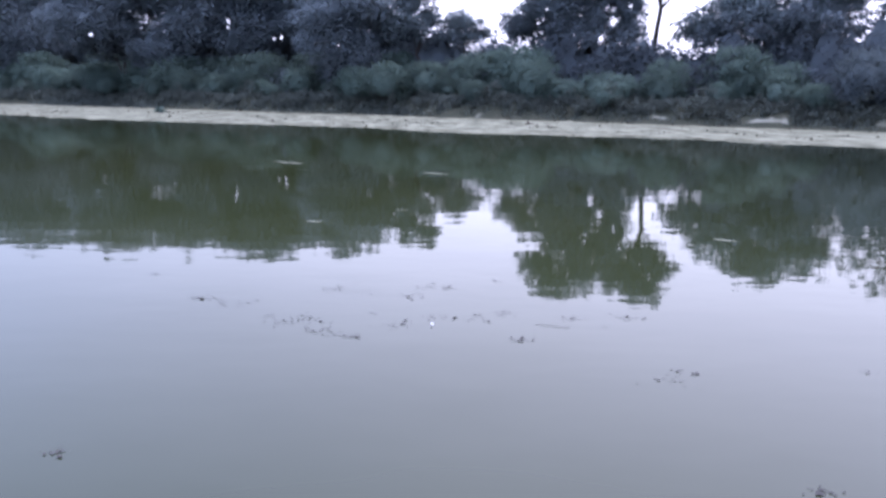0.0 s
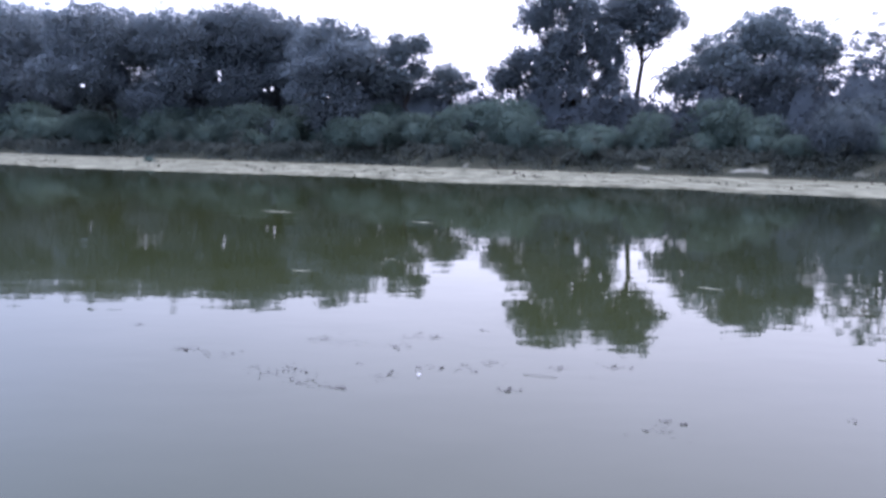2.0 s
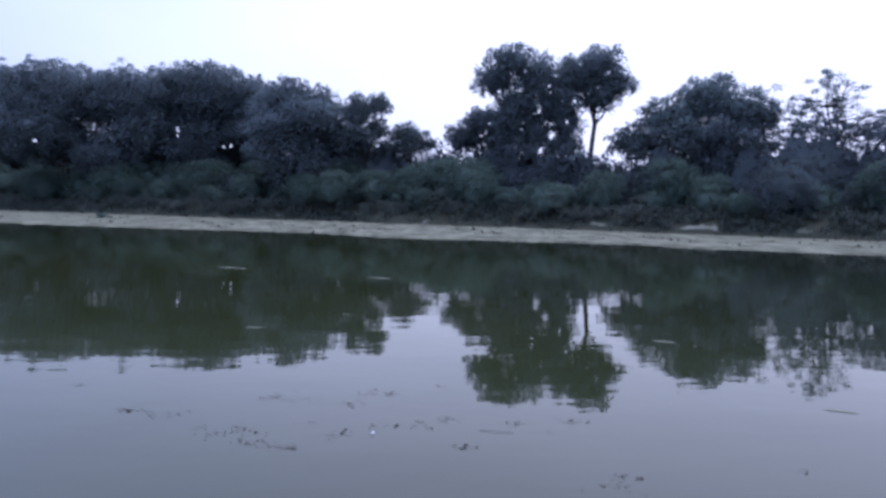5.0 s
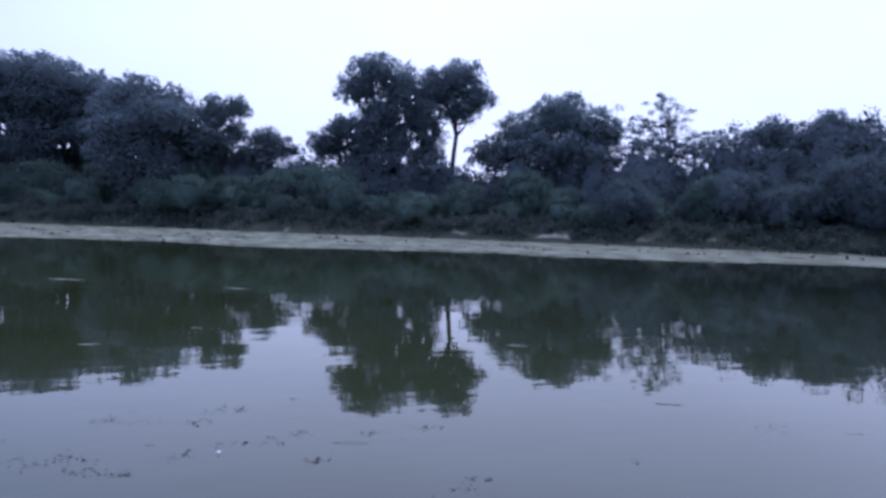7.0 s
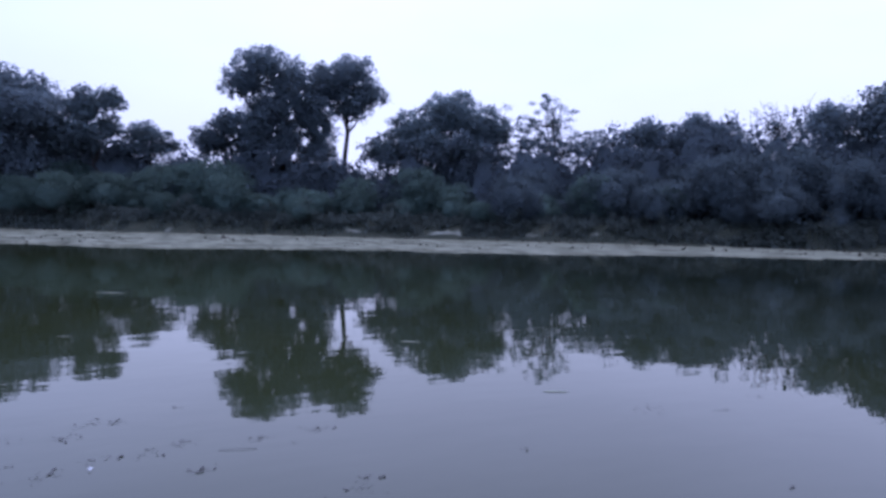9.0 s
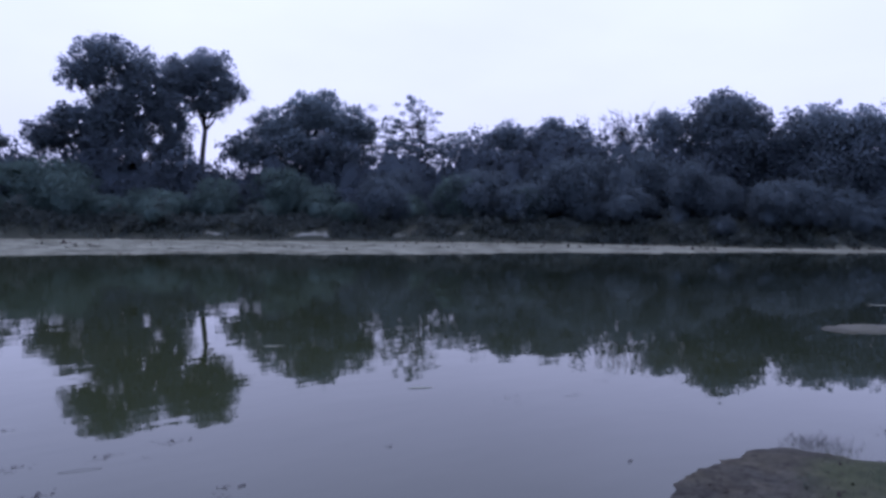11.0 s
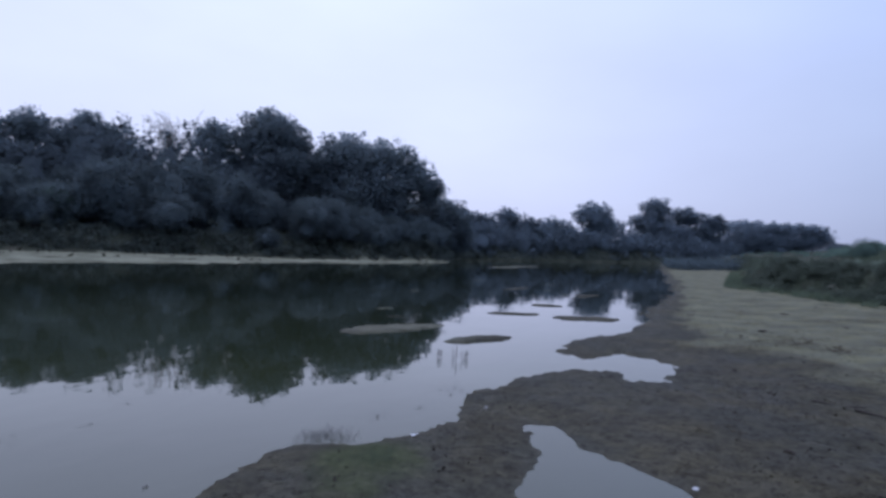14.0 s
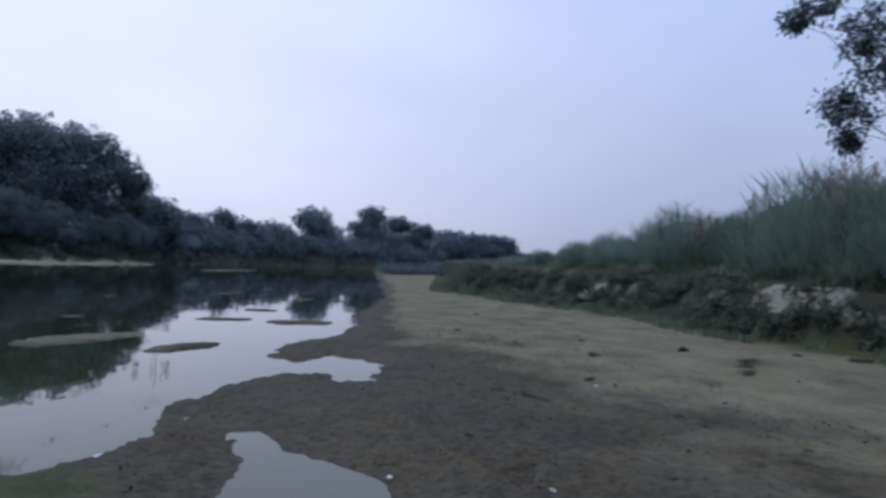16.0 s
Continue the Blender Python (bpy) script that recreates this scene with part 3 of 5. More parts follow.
def tree(x, y, lobes, style, leaf_mat, label, trunk_r=0.28, scale=1.0, group="trees on the far bank", seed=0):
    """lobes: sideways, height, half width and half height of the parts of the crown, fitted to the camera's view."""
    rng = np.random.default_rng(seed)
    dens, csize, per, ll, flat, droop, inner, arms, core = STYLE[style]
    ll, csize = ll * (0.5 + 0.5 * scale), csize * scale
    ez = ground_z(x, y)
    out = math.hypot(x, y)
    right, away = np.array([y, -x, 0]) / out, np.array([x, y, 0]) / out
    base = new("tree", None)
    base.location = (x, y, ez - 0.1)
    tagged(base, label, "tree", group)
    cents, rads, limbs = [], [], []
    top = max(z for _, z, _, _ in lobes)
    low = min(z - rz for _, z, _, rz in lobes)
    mean_u = sum(l[0] for l in lobes) / len(lobes)
    fork = np.array([0, 0, max(1.2, (low - ez) * 0.85)]) + right * mean_u * 0.3
    crown_top = np.array([0, 0, top - ez]) + right * mean_u * 0.8
    stem = np.vstack([bent(rng, (0, 0, 0), fork, 6, 0.25), bent(rng, fork, crown_top, 6, 0.4)[1:]])
    tr = trunk_r * np.interp(np.arange(11), [0, 1, 5, 10], [1.35, 1.0, 0.75, 0.12])
    limbs.append((stem, tr))
    for u, z, ru, rz in lobes:
        k = max(9, int(dens * ru * rz * 2.2 / scale ** 2))
        d = rng.normal(size=(k, 3))
        d /= np.linalg.norm(d, axis=1)[:, None]
        q = d * rng.random((k, 1)) ** (0.16 if core > 0.7 else 0.4) * np.where(rng.random((k, 1)) < 0.10, 1.18, 1.0)
        c = right * u + np.array([0, 0, z - ez]) + right * q[:, :1] * (ru * 1.12 - csize * 0.3) + away * q[:, 1:2] * ru * 0.8 + np.array([0, 0, 1]) * q[:, 2:] * (rz * 1.12 - csize * 0.2)
        cents.append(c)
        rads.append(csize * rng.uniform(0.4, 1.3, k))
        for i in range(min(k, arms)):
            start = stem[rng.integers(5, 9)]
            limbs.append((bent(rng, start, c[i], 6, 0.35), trunk_r * (0.11 if style == "near" else 0.32) * np.linspace(1, 0.15, 6)))
    cents, rads = np.vstack(cents), np.concatenate(rads)
    if style == "bare":
        for c in cents:
            for _ in range(4):
                limbs.append((bent(rng, c + rng.normal(size=3) * 0.35 - (0, 0, 0.3), c + rng.normal(size=3) * 0.75, 4, 0.12), 0.035 * np.linspace(1, 0.4, 4)))
    co, qs = leaves(rng, cents, rads, per, ll, flat, droop)
    if inner:
        mid = np.array([right * u + np.array([0, 0, z - ez]) for u, z, _, _ in lobes])
        for m0, (u, z, ru, rz) in zip(mid, lobes):
            k = int(inner * ru * rz / scale ** 2)
            c2 = rng.normal(size=(k, 3))
            c2 *= rng.uniform(0.86, 1.02, (k, 1)) / np.linalg.norm(c2, axis=1)[:, None]
            a2 = np.arctan2(c2[:, 0], c2[:, 1])
            c2 *= (1 + 0.10 * np.sin(3 * a2 + m0[0]) * np.cos(4 * c2[:, 2] + m0[1]) + 0.08 * np.sin(7 * a2 + 5 * c2[:, 2] + m0[2]))[:, None] * core
            c2 = m0 + right * c2[:, :1] * ru + away * c2[:, 1:2] * ru * 0.75 + np.array([0, 0, 1]) * c2[:, 2:] * rz
            co2, qs2 = leaves(rng, c2, np.full(k, 0.10), 1, 0.30 * scale, 1.0, 0.0, 0.75)
            co, qs = np.vstack([co, co2]), np.vstack([qs, qs2 + len(co)])
            co2, qs2 = hull(rng, m0, ru * core * 0.78, ru * 0.5 * core, rz * core * 0.78, right, away, 18, 10)
            co, qs = np.vstack([co, co2]), np.vstack([qs, qs2 + len(co)])
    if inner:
        # outer leaves on the camera's side only, closing over the hollows between the boughs
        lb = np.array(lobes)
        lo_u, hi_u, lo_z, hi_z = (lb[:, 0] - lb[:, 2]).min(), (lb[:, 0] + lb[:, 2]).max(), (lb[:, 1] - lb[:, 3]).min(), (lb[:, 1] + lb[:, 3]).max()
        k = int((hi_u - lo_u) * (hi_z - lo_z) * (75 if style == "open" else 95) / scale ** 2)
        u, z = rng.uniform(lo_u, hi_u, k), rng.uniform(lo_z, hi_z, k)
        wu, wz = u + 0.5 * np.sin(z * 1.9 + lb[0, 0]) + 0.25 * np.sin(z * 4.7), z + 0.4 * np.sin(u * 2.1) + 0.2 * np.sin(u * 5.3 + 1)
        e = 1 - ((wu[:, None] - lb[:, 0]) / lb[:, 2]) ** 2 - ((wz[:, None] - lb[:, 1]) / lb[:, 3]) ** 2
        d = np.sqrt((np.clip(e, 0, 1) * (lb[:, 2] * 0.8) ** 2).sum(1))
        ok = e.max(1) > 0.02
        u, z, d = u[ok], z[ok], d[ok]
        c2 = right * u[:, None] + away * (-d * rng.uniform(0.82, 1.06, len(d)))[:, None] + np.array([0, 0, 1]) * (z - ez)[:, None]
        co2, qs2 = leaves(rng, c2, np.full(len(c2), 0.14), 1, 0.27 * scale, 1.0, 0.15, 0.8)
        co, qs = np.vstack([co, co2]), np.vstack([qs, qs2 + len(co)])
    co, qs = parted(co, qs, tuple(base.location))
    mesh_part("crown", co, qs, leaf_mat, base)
    co, qs = tubes(limbs)
    mesh_part("trunk", co, qs, BARK, base)
    return base


TREES = [
    ('broad', -46.5, 74.0, [(0, 13.2, 5.5, 3.5), (4.0, 12.9, 4.5, 3.1), (-3.5, 11.5, 5.0, 3.4), (0, 8.5, 6.0, 3.0)]),
    ('broad', -57.0, 76.0, [(0, 13.0, 5.5, 3.5), (4.0, 12.5, 4.5, 3.1), (-3.5, 11.5, 5.0, 3.4), (0, 8.5, 6.0, 3.0)]),
    ('broad', -69.0, 79.0, [(0, 12.5, 5.5, 3.5), (4.0, 12.5, 4.5, 3.1), (-3.5, 11.0, 5.0, 3.4)]),
    ('broad', -36.7, 75.7, [(-0.9, 13.5, 5.5, 3.5), (3.0, 13.1, 5.1, 3.1), (-2.0, 9.5, 5.9, 2.9)]),
    ('broad', -28.8, 74.8, [(-0.2, 12.9, 4.9, 3.5), (3.0, 13.4, 4.5, 3.3), (1.1, 9.4, 4.2, 2.1)]),
    ('broad', -20.1, 75.5, [(-1.2, 14.3, 4.8, 3.1), (2.0, 13.6, 4.1, 3.0), (-2.9, 11.1, 3.4, 2.3), (4.7, 11.6, 3.4, 2.7)]),
    ('broad', -15.4, 75.6, [(-0.5, 13.0, 4.2, 2.6), (1.5, 10.6, 4.6, 2.6)]),
    ('broad', -10.9, 75.3, [(0.4, 11.4, 4.6, 2.2), (-1.1, 13.2, 3.4, 2.9), (2.3, 12.4, 2.8, 2.9), (-2.5, 10.3, 3.3, 2.0), (4.2, 9.7, 3.0, 2.3)]),
    ('feather', -3.6, 75.0, [(-0.8, 12.5, 2.2, 2.1), (1.5, 13.5, 1.6, 1.3), (-1.7, 9.6, 3.1, 2.1), (1.4, 10.7, 1.3, 1.2)]),
    ('feather', 1.7, 76.1, [(-0.4, 10.4, 2.4, 1.2), (-1.3, 8.8, 2.7, 0.9), (1.6, 9.3, 1.5, 0.7)]),
    ('dense', 9.5, 73.5, [(0.0, 11.8, 2.3, 1.5), (-1.8, 9.9, 2.2, 1.4), (2.3, 9.8, 2.6, 1.9)]),
    ('open', 14.0, 70.7, [(-1.6, 18.0, 2.8, 1.8), (-3.3, 16.0, 2.5, 2.0), (1.2, 16.1, 2.6, 2.8), (-0.7, 13.3, 2.8, 2.3), (3.1, 13.4, 2.4, 2.8), (0.5, 9.9, 2.8, 2.5), (4.2, 9.3, 2.1, 1.9), (4.0, 15.2, 2.0, 2.4), (4.4, 11.8, 1.9, 2.4), (-2.4, 11.5, 2.4, 2.2)]),
    ('open', 21.6, 69.8, [(0.0, 18.0, 2.5, 1.7), (1.8, 15.8, 2.3, 1.8), (-1.4, 16.3, 2.3, 2.3), (0.2, 14.1, 2.2, 1.3), (-3.0, 17.5, 1.1, 1.4)]),
    ('feather', 29.8, 63.4, [(1.1, 13.2, 3.4, 2.4), (-2.6, 11.2, 3.4, 2.1), (4.4, 11.7, 3.1, 2.3), (-5.4, 9.1, 3.4, 1.5), (0.8, 9.2, 4.9, 2.1)]),
    ('airy', 35.1, 60.6, [(-2.6, 10.2, 2.0, 1.5), (0.2, 9.2, 3.0, 1.0), (0.8, 12.6, 2.1, 1.6), (-1.2, 11.1, 2.2, 1.6), (2.4, 10.3, 2.4, 1.1)]),
    ('airy', 40.5, 58.4, [(4.6, 9.9, 2.6, 1.0), (-2.4, 12.6, 1.4, 0.9), (-0.5, 14.6, 2.1, 1.2), (1.5, 13.2, 2.1, 1.2), (-1.3, 11.4, 2.5, 1.4), (3.3, 11.1, 2.4, 1.1), (5.5, 11.3, 2.0, 1.0), (0.9, 9.9, 3.7, 1.0)]),
    ('dense', 48.0, 51.1, [(-0.4, 11.0, 2.4, 1.7), (2.6, 10.0, 2.4, 1.8), (-1.6, 8.3, 3.1, 1.5)]),
    ('dense', 53.4, 48.4, [(0.1, 11.2, 2.4, 1.6), (-1.7, 12.5, 1.4, 1.0), (1.7, 9.1, 2.8, 2.5)]),
    ('bare', 58.8, 45.0, [(-1.1, 13.0, 1.7, 1.5), (1.3, 12.7, 1.9, 1.8), (-0.2, 10.6, 2.5, 1.5)]),
    ('dense', 58.2, 39.0, [(-0.2, 11.7, 2.2, 1.8), (0.9, 8.7, 3.1, 2.7), (-1.8, 7.6, 2.4, 1.8)]),
    ('dense', 60.4, 33.5, [(-0.5, 13.2, 2.9, 1.8), (-2.0, 11.5, 2.8, 1.8), (1.5, 11.3, 2.6, 2.0), (-0.2, 8.4, 4.2, 3.0)]),
    ('dense', 64.1, 25.8, [(-4.2, 8.4, 2.6, 2.6), (-1.1, 10.7, 3.6, 2.2), (2.5, 10.4, 3.3, 2.0), (5.5, 8.9, 2.7, 2.0), (1.0, 6.9, 4.8, 3.0), (7.4, 7.4, 1.6, 1.8)]),
    ('dense', 69.9, 17.7, [(-0.1, 5.4, 2.1, 1.6), (1.2, 3.9, 2.1, 1.9), (-2.0, 4.2, 2.5, 2.5)]),
    ('dense', 80.8, 23.0, [(1.0, 5.8, 2.5, 1.9), (3.6, 4.9, 2.2, 1.8), (-0.7, 3.4, 2.9, 2.9)]),
    ('dense', 90.3, 17.9, [(-0.0, 4.8, 2.1, 1.8), (-1.9, 3.0, 2.4, 2.4)]),
    ('dense', 99.0, 14.7, [(-0.5, 6.0, 2.3, 1.9), (2.6, 4.8, 2.4, 1.7), (0.1, 3.0, 3.5, 2.4)]),
    ('dense', 109.6, 9.5, [(-0.2, 5.0, 2.3, 1.9), (2.5, 3.9, 1.9, 2.5)]),
    ('dense', 118.0, 3.1, [(-0.1, 8.1, 3.5, 2.1), (1.5, 5.8, 3.9, 2.7), (-0.9, 3.2, 4.1, 2.3)]),
    ('dense', 129.8, -8.3, [(-0.1, 9.9, 2.9, 2.3), (-0.9, 7.1, 4.3, 2.5), (1.6, 5.0, 5.0, 2.9)]),
    ('dense', 149.1, -17.2, [(-1.6, 9.6, 3.7, 2.2), (3.7, 8.0, 3.6, 2.3), (0.2, 4.9, 5.8, 3.4)]),
    ('dense', 162.3, -30.5, [(-0.6, 8.1, 4.9, 2.0), (5.1, 7.8, 4.9, 1.7), (0.2, 4.9, 7.8, 3.2)]),
    ('dense', 179.2, -46.3, [(-0.6, 8.7, 6.1, 1.6), (2.8, 6.8, 4.2, 2.9), (-3.9, 5.1, 8.1, 3.2)]),
    ('dense', 248.8, -75.8, [(0.3, 5.1, 5.4, 2.3), (7.6, 4.0, 5.9, 1.8), (14.6, 3.7, 5.4, 1.6)]),
]
LABEL = {"open": "tall dark leafy tree with gaps through its crown", "dense": "tall dark leafy tree with a dense rounded crown", "broad": "dark spreading tree with a wide layered canopy",
         "feather": "feathery green tree with fine layered foliage", "airy": "thin open tree with sparse leaves and bare limbs", "bare": "nearly leafless tree with many fine branches"}
for i, (style, x, y, lobes) in enumerate(TREES):
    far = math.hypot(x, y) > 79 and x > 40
    if x < -15:         # moved back off the bar and enlarged to look unchanged from the camera
        k = 1.2 if x > -40 else 1.45 if x > -60 else 1.6
        x, y, lobes = x * k, y * k, [(u * k, 1.6 + (z - 1.6) * k, a * k, b * k) for u, z, a, b in lobes]
    if style == "broad":
        jit = np.random.default_rng(i)
        low = min(z - b for _, z, _, b in lobes)
        k = max(1.0, math.hypot(x, y) / 76)
        lobes = lobes + [(float(jit.normal()) * 2.5 * k, (low + 1.6 * k) if q else low - 0.9 * k, float(jit.uniform(3.6, 4.8)) * k, float(jit.uniform(2.2, 2.8)) * k) for q in range(2)]
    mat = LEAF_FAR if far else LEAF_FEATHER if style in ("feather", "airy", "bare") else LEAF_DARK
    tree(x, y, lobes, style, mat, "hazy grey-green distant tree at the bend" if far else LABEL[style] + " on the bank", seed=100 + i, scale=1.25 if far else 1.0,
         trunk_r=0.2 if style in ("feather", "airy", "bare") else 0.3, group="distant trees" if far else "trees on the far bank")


for x, y, arcs in ((21.6, 69.8, ((1.0, 8.2, 3.4, 8.6), (1.4, 9.0, 4.2, 8.0))), (9.5, 73.5, ((-3.0, 10.2, -4.2, 9.6),))):
    rng = np.random.default_rng(int(x))
    right = np.array([y, -x, 0]) / math.hypot(x, y)
    base = new("dead_bough", None)
    base.location = (x, y, ground_z(x, y))
    tagged(base, "bare arching boughs of a dead shrub", "dead shrub")
    for u0, z0, u1, z1 in arcs:
        t = np.linspace(0, 1, 9)[:, None]
        p = right * (u0 + (u1 - u0) * t) + np.array([0, 0, 1]) * (z0 + (z1 - z0) * t + 1.1 * np.sin(t * math.pi)) - (0, 0, base.location.z)
        p = np.vstack([right * u0 * 0.6, p])
        co, qs = tubes([(p, 0.05 * np.linspace(1.3, 0.4, 10))], 5)
        mesh_part("bough", co, qs, BARK, base)


def shrub(x, y, w, h, mat, label, style="round", seed=0, leaf=0.29, group="shrubs on the far bank", per=28, dense=4.6, loose=1.0, core=0.27, slim=0.3):
    """A bush of many upright sprays: stems and leaf clumps in a rounded outline."""
    rng = np.random.default_rng(seed)
    base = new("shrub", None)
    base.location = (x, y, ground_z(x, y) - 0.1)
    tagged(base, label, "shrub", group)
    k = max(18, int(w * h * dense))
    a, q = rng.random(k) * 6.283, np.sqrt(rng.random(k))
    z = rng.random(k) ** 0.7
    rr = np.sqrt(np.clip(1 - (z - 0.25) ** 2 / 0.62, 0.05, 1)) * (0.6 + 0.4 * q) * w * 0.5
    c = np.stack([np.cos(a) * rr, np.sin(a) * rr, 0.06 * h + z * h * 0.84], 1)
    co, qs = leaves(rng, c, rng.uniform(0.28, 0.55, k) * min(1.3, w / 3) * loose, per, leaf, 1.0, -0.35 if style == "round" else 0.1, slim)
    k2 = int(w * h * 2.5)
    c2 = rng.normal(size=(k2, 3))
    c2 *= (rng.random((k2, 1)) ** 0.3) / np.linalg.norm(c2, axis=1)[:, None]
    c2 = c2 * (w * 0.33, w * 0.33, h * 0.33) + (0, 0, h * 0.40)
    co2, qs2 = leaves(rng, c2, np.full(k2, 0.25), 5, 0.05 * min(w, h) + 0.1, 1.0, 0.0, 0.6)
    co3, qs3 = hull(rng, np.array([0, 0, h * 0.42]), w * core, w * core, h * (core + 0.04), np.array([1.0, 0, 0]), np.array([0, 1.0, 0]))
    co, qs = np.vstack([co, co2, co3]), np.vstack([qs, qs2 + len(co), qs3 + len(co) + len(co2)])
    mesh_part("crown", co, qs, mat, base)
    st = [(bent(rng, (0, 0, 0), c[i], 5, 0.15), 0.05 * np.linspace(1, 0.2, 5)) for i in range(min(k, 9))]
    co, qs = tubes(st, 5)
    mesh_part("stem", co, qs, BARK, base)
    return base


def blades(rng, pts, height, width, lean=0.35):
    """Grass blades standing on points."""
    k = len(pts)
    a = rng.random(k) * 6.283
    h = height * rng.uniform(0.5, 1.25, (k, 1))
    w = np.stack([np.cos(a), np.sin(a), 0 * a], 1) * width
    d = np.stack([np.cos(a + 1.57 + rng.normal(size=k)), np.sin(a + 1.57), 0 * a], 1) * rng.uniform(0, lean, (k, 1)) * h
    up = np.array([0, 0, 1]) * h
    co = np.stack([pts - w, pts + w, pts + up * 0.6 + d * 0.55 + w * 0.6, pts + up + d], 1)
    return co.reshape(-1, 3), np.arange(4 * k).reshape(-1, 4)


# ---------------------------------------------------------------- far bank
def at_bank(s, off):
    n = float(far_edge(s)) + off
    return s * ALONG[0] + n * ACROSS[0], s * ALONG[1] + n * ACROSS[1]


def thicket(name, rng, pts, rads, per, leaf, core, mat, label, mounds=()):
    """One tangled mass of leaf clumps standing on the ground."""
    gr = ground(pts[:, 0], pts[:, 1])
    pts[:, 2] += gr[0]
    keep = gr[4] < 0.3          # nothing grows on the worn path and fresh slips
    pts, rads = pts[keep], rads[keep]
    co, qs = leaves(rng, pts, rads, per, leaf, 0.9, -0.15, 0.4)
    c2 = pts
    co2, qs2 = leaves(rng, c2, np.full(len(c2), core * 0.5), 5, core * 0.65, 1.0, 0.0, 0.7)
    co, qs = np.vstack([co, co2]), np.vstack([qs, qs2 + len(co)])
    for x, y, w, h in mounds:
        co2, qs2 = hull(rng, np.array([x, y, ground_z(x, y) + h * 0.35]), w, w * 0.8, h * 0.55, np.array([*ALONG, 0]), np.array([*ACROSS, 0]), 16, 9)
        co, qs = np.vstack([co, co2]), np.vstack([qs, qs2 + len(co)])
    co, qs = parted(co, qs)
    return tagged(mesh_part(name, co, qs, mat), label, name.replace("_", " "), kind="stuff")


# undergrowth of the wood, its shade put into the leaf colour, from which the trees rise
rng = np.random.default_rng(5)
def wood_height(s):
    high = np.interp(s, [-130, -45, -35, -27, -21, -16, -8, -5, -1, 2, 6, 8.5, 11, 21, 24, 36.5, 38.5, 42, 44, 60, 75],
                     [9.5, 9.0, 8.4, 6.8, 5.3, 6.4, 6.8, 4.9, 4.6, 5.4, 7.4, 7.4, 6.9, 7.2, 8.2, 8.2, 6.6, 6.6, 7.8, 6.6, 3.0])
    return float(high + 0.7 * math.sin(s * 0.9) + 0.5 * math.sin(s * 2.3 + 1))


pts = []
for _ in range(3800):
    s = rng.uniform(-130, 75)
    x, y = at_bank(s, rng.uniform(9, 16) + (6 if s < -32 else 0))
    pts.append((x, y, rng.random() ** 0.7 * wood_height(s)))
mounds = []
for s in np.arange(-130, 72, 1.9):
    x, y = at_bank(s, 12.5 + rng.normal() * 0.8 + (6 if s < -32 else 0))
    mounds.append((x, y, rng.uniform(1.3, 1.9), wood_height(s) * rng.uniform(0.8, 0.98)))
    x, y = at_bank(s + 0.95, 15.5 + (6 if s < -32 else 0))
    mounds.append((x, y, 1.7, wood_height(s) * 0.7))
for _ in range(1100):
    s = rng.uniform(-130, 66)
    x, y = at_bank(s, rng.uniform(6.5, 11))
    pts.append((x, y, rng.random() * 2.6))
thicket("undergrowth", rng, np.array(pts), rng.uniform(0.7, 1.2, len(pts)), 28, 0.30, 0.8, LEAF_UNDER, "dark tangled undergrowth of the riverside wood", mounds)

# low scrub on the face of the far bank, and the thicket round the far bend
pts = []
for _ in range(2300):
    s = rng.uniform(-110, 68)
    x, y = at_bank(s, abs(rng.normal() * 1.3) + (0.1 if s > 22 else 0.5))
    pts.append((x, y, rng.random() * (0.5 + 0.7 * max(0, math.sin(s * 1.7) + math.sin(s * 0.63)))))
thicket("bank_scrub", rng, np.array(pts), rng.uniform(0.25, 0.5, len(pts)), 26, 0.2, 0.4, LEAF_SCRUB, "low olive scrub on the eroded far bank")
pts = []
for _ in range(1500):
    s = rng.uniform(64, 190)
    x, y = at_bank(s, rng.uniform(0.6, 9))
    pts.append((x, y, rng.random() * (2.4 + 0.7 * math.sin(s * 0.8) + 0.5 * math.sin(s * 1.9))))
mounds = [(*at_bank(s, 4 + rng.normal()), rng.uniform(1.3, 1.9), 2.2 + 0.7 * math.sin(s * 0.8)) for s in np.arange(65, 190, 2.4)]
thicket("bend_thicket", rng, np.array(pts), rng.uniform(0.6, 1.0, len(pts)), 26, 0.4, 0.9, LEAF_BEND, "hazy thicket along the river's far bend", mounds)

# low scrub where the near beach ends
rng = np.random.default_rng(15)
pts = []
for _ in range(420):
    x = 67 + 75 * rng.random() ** 1.4
    a, b = np.interp(x, NEAR_SHORE[28:, 0], NEAR_SHORE[28:, 1]) - 0.6, np.interp(x, CUT_BANK[:, 0], CUT_BANK[:, 1])
    pts.append((x, rng.uniform(b, a), rng.random() * 0.5))
thicket("bank_scrub", rng, np.array(pts), rng.uniform(0.4, 0.7, len(pts)), 26, 0.25, 0.5, LEAF_SHADE, "low dark scrub beyond the end of the beach")

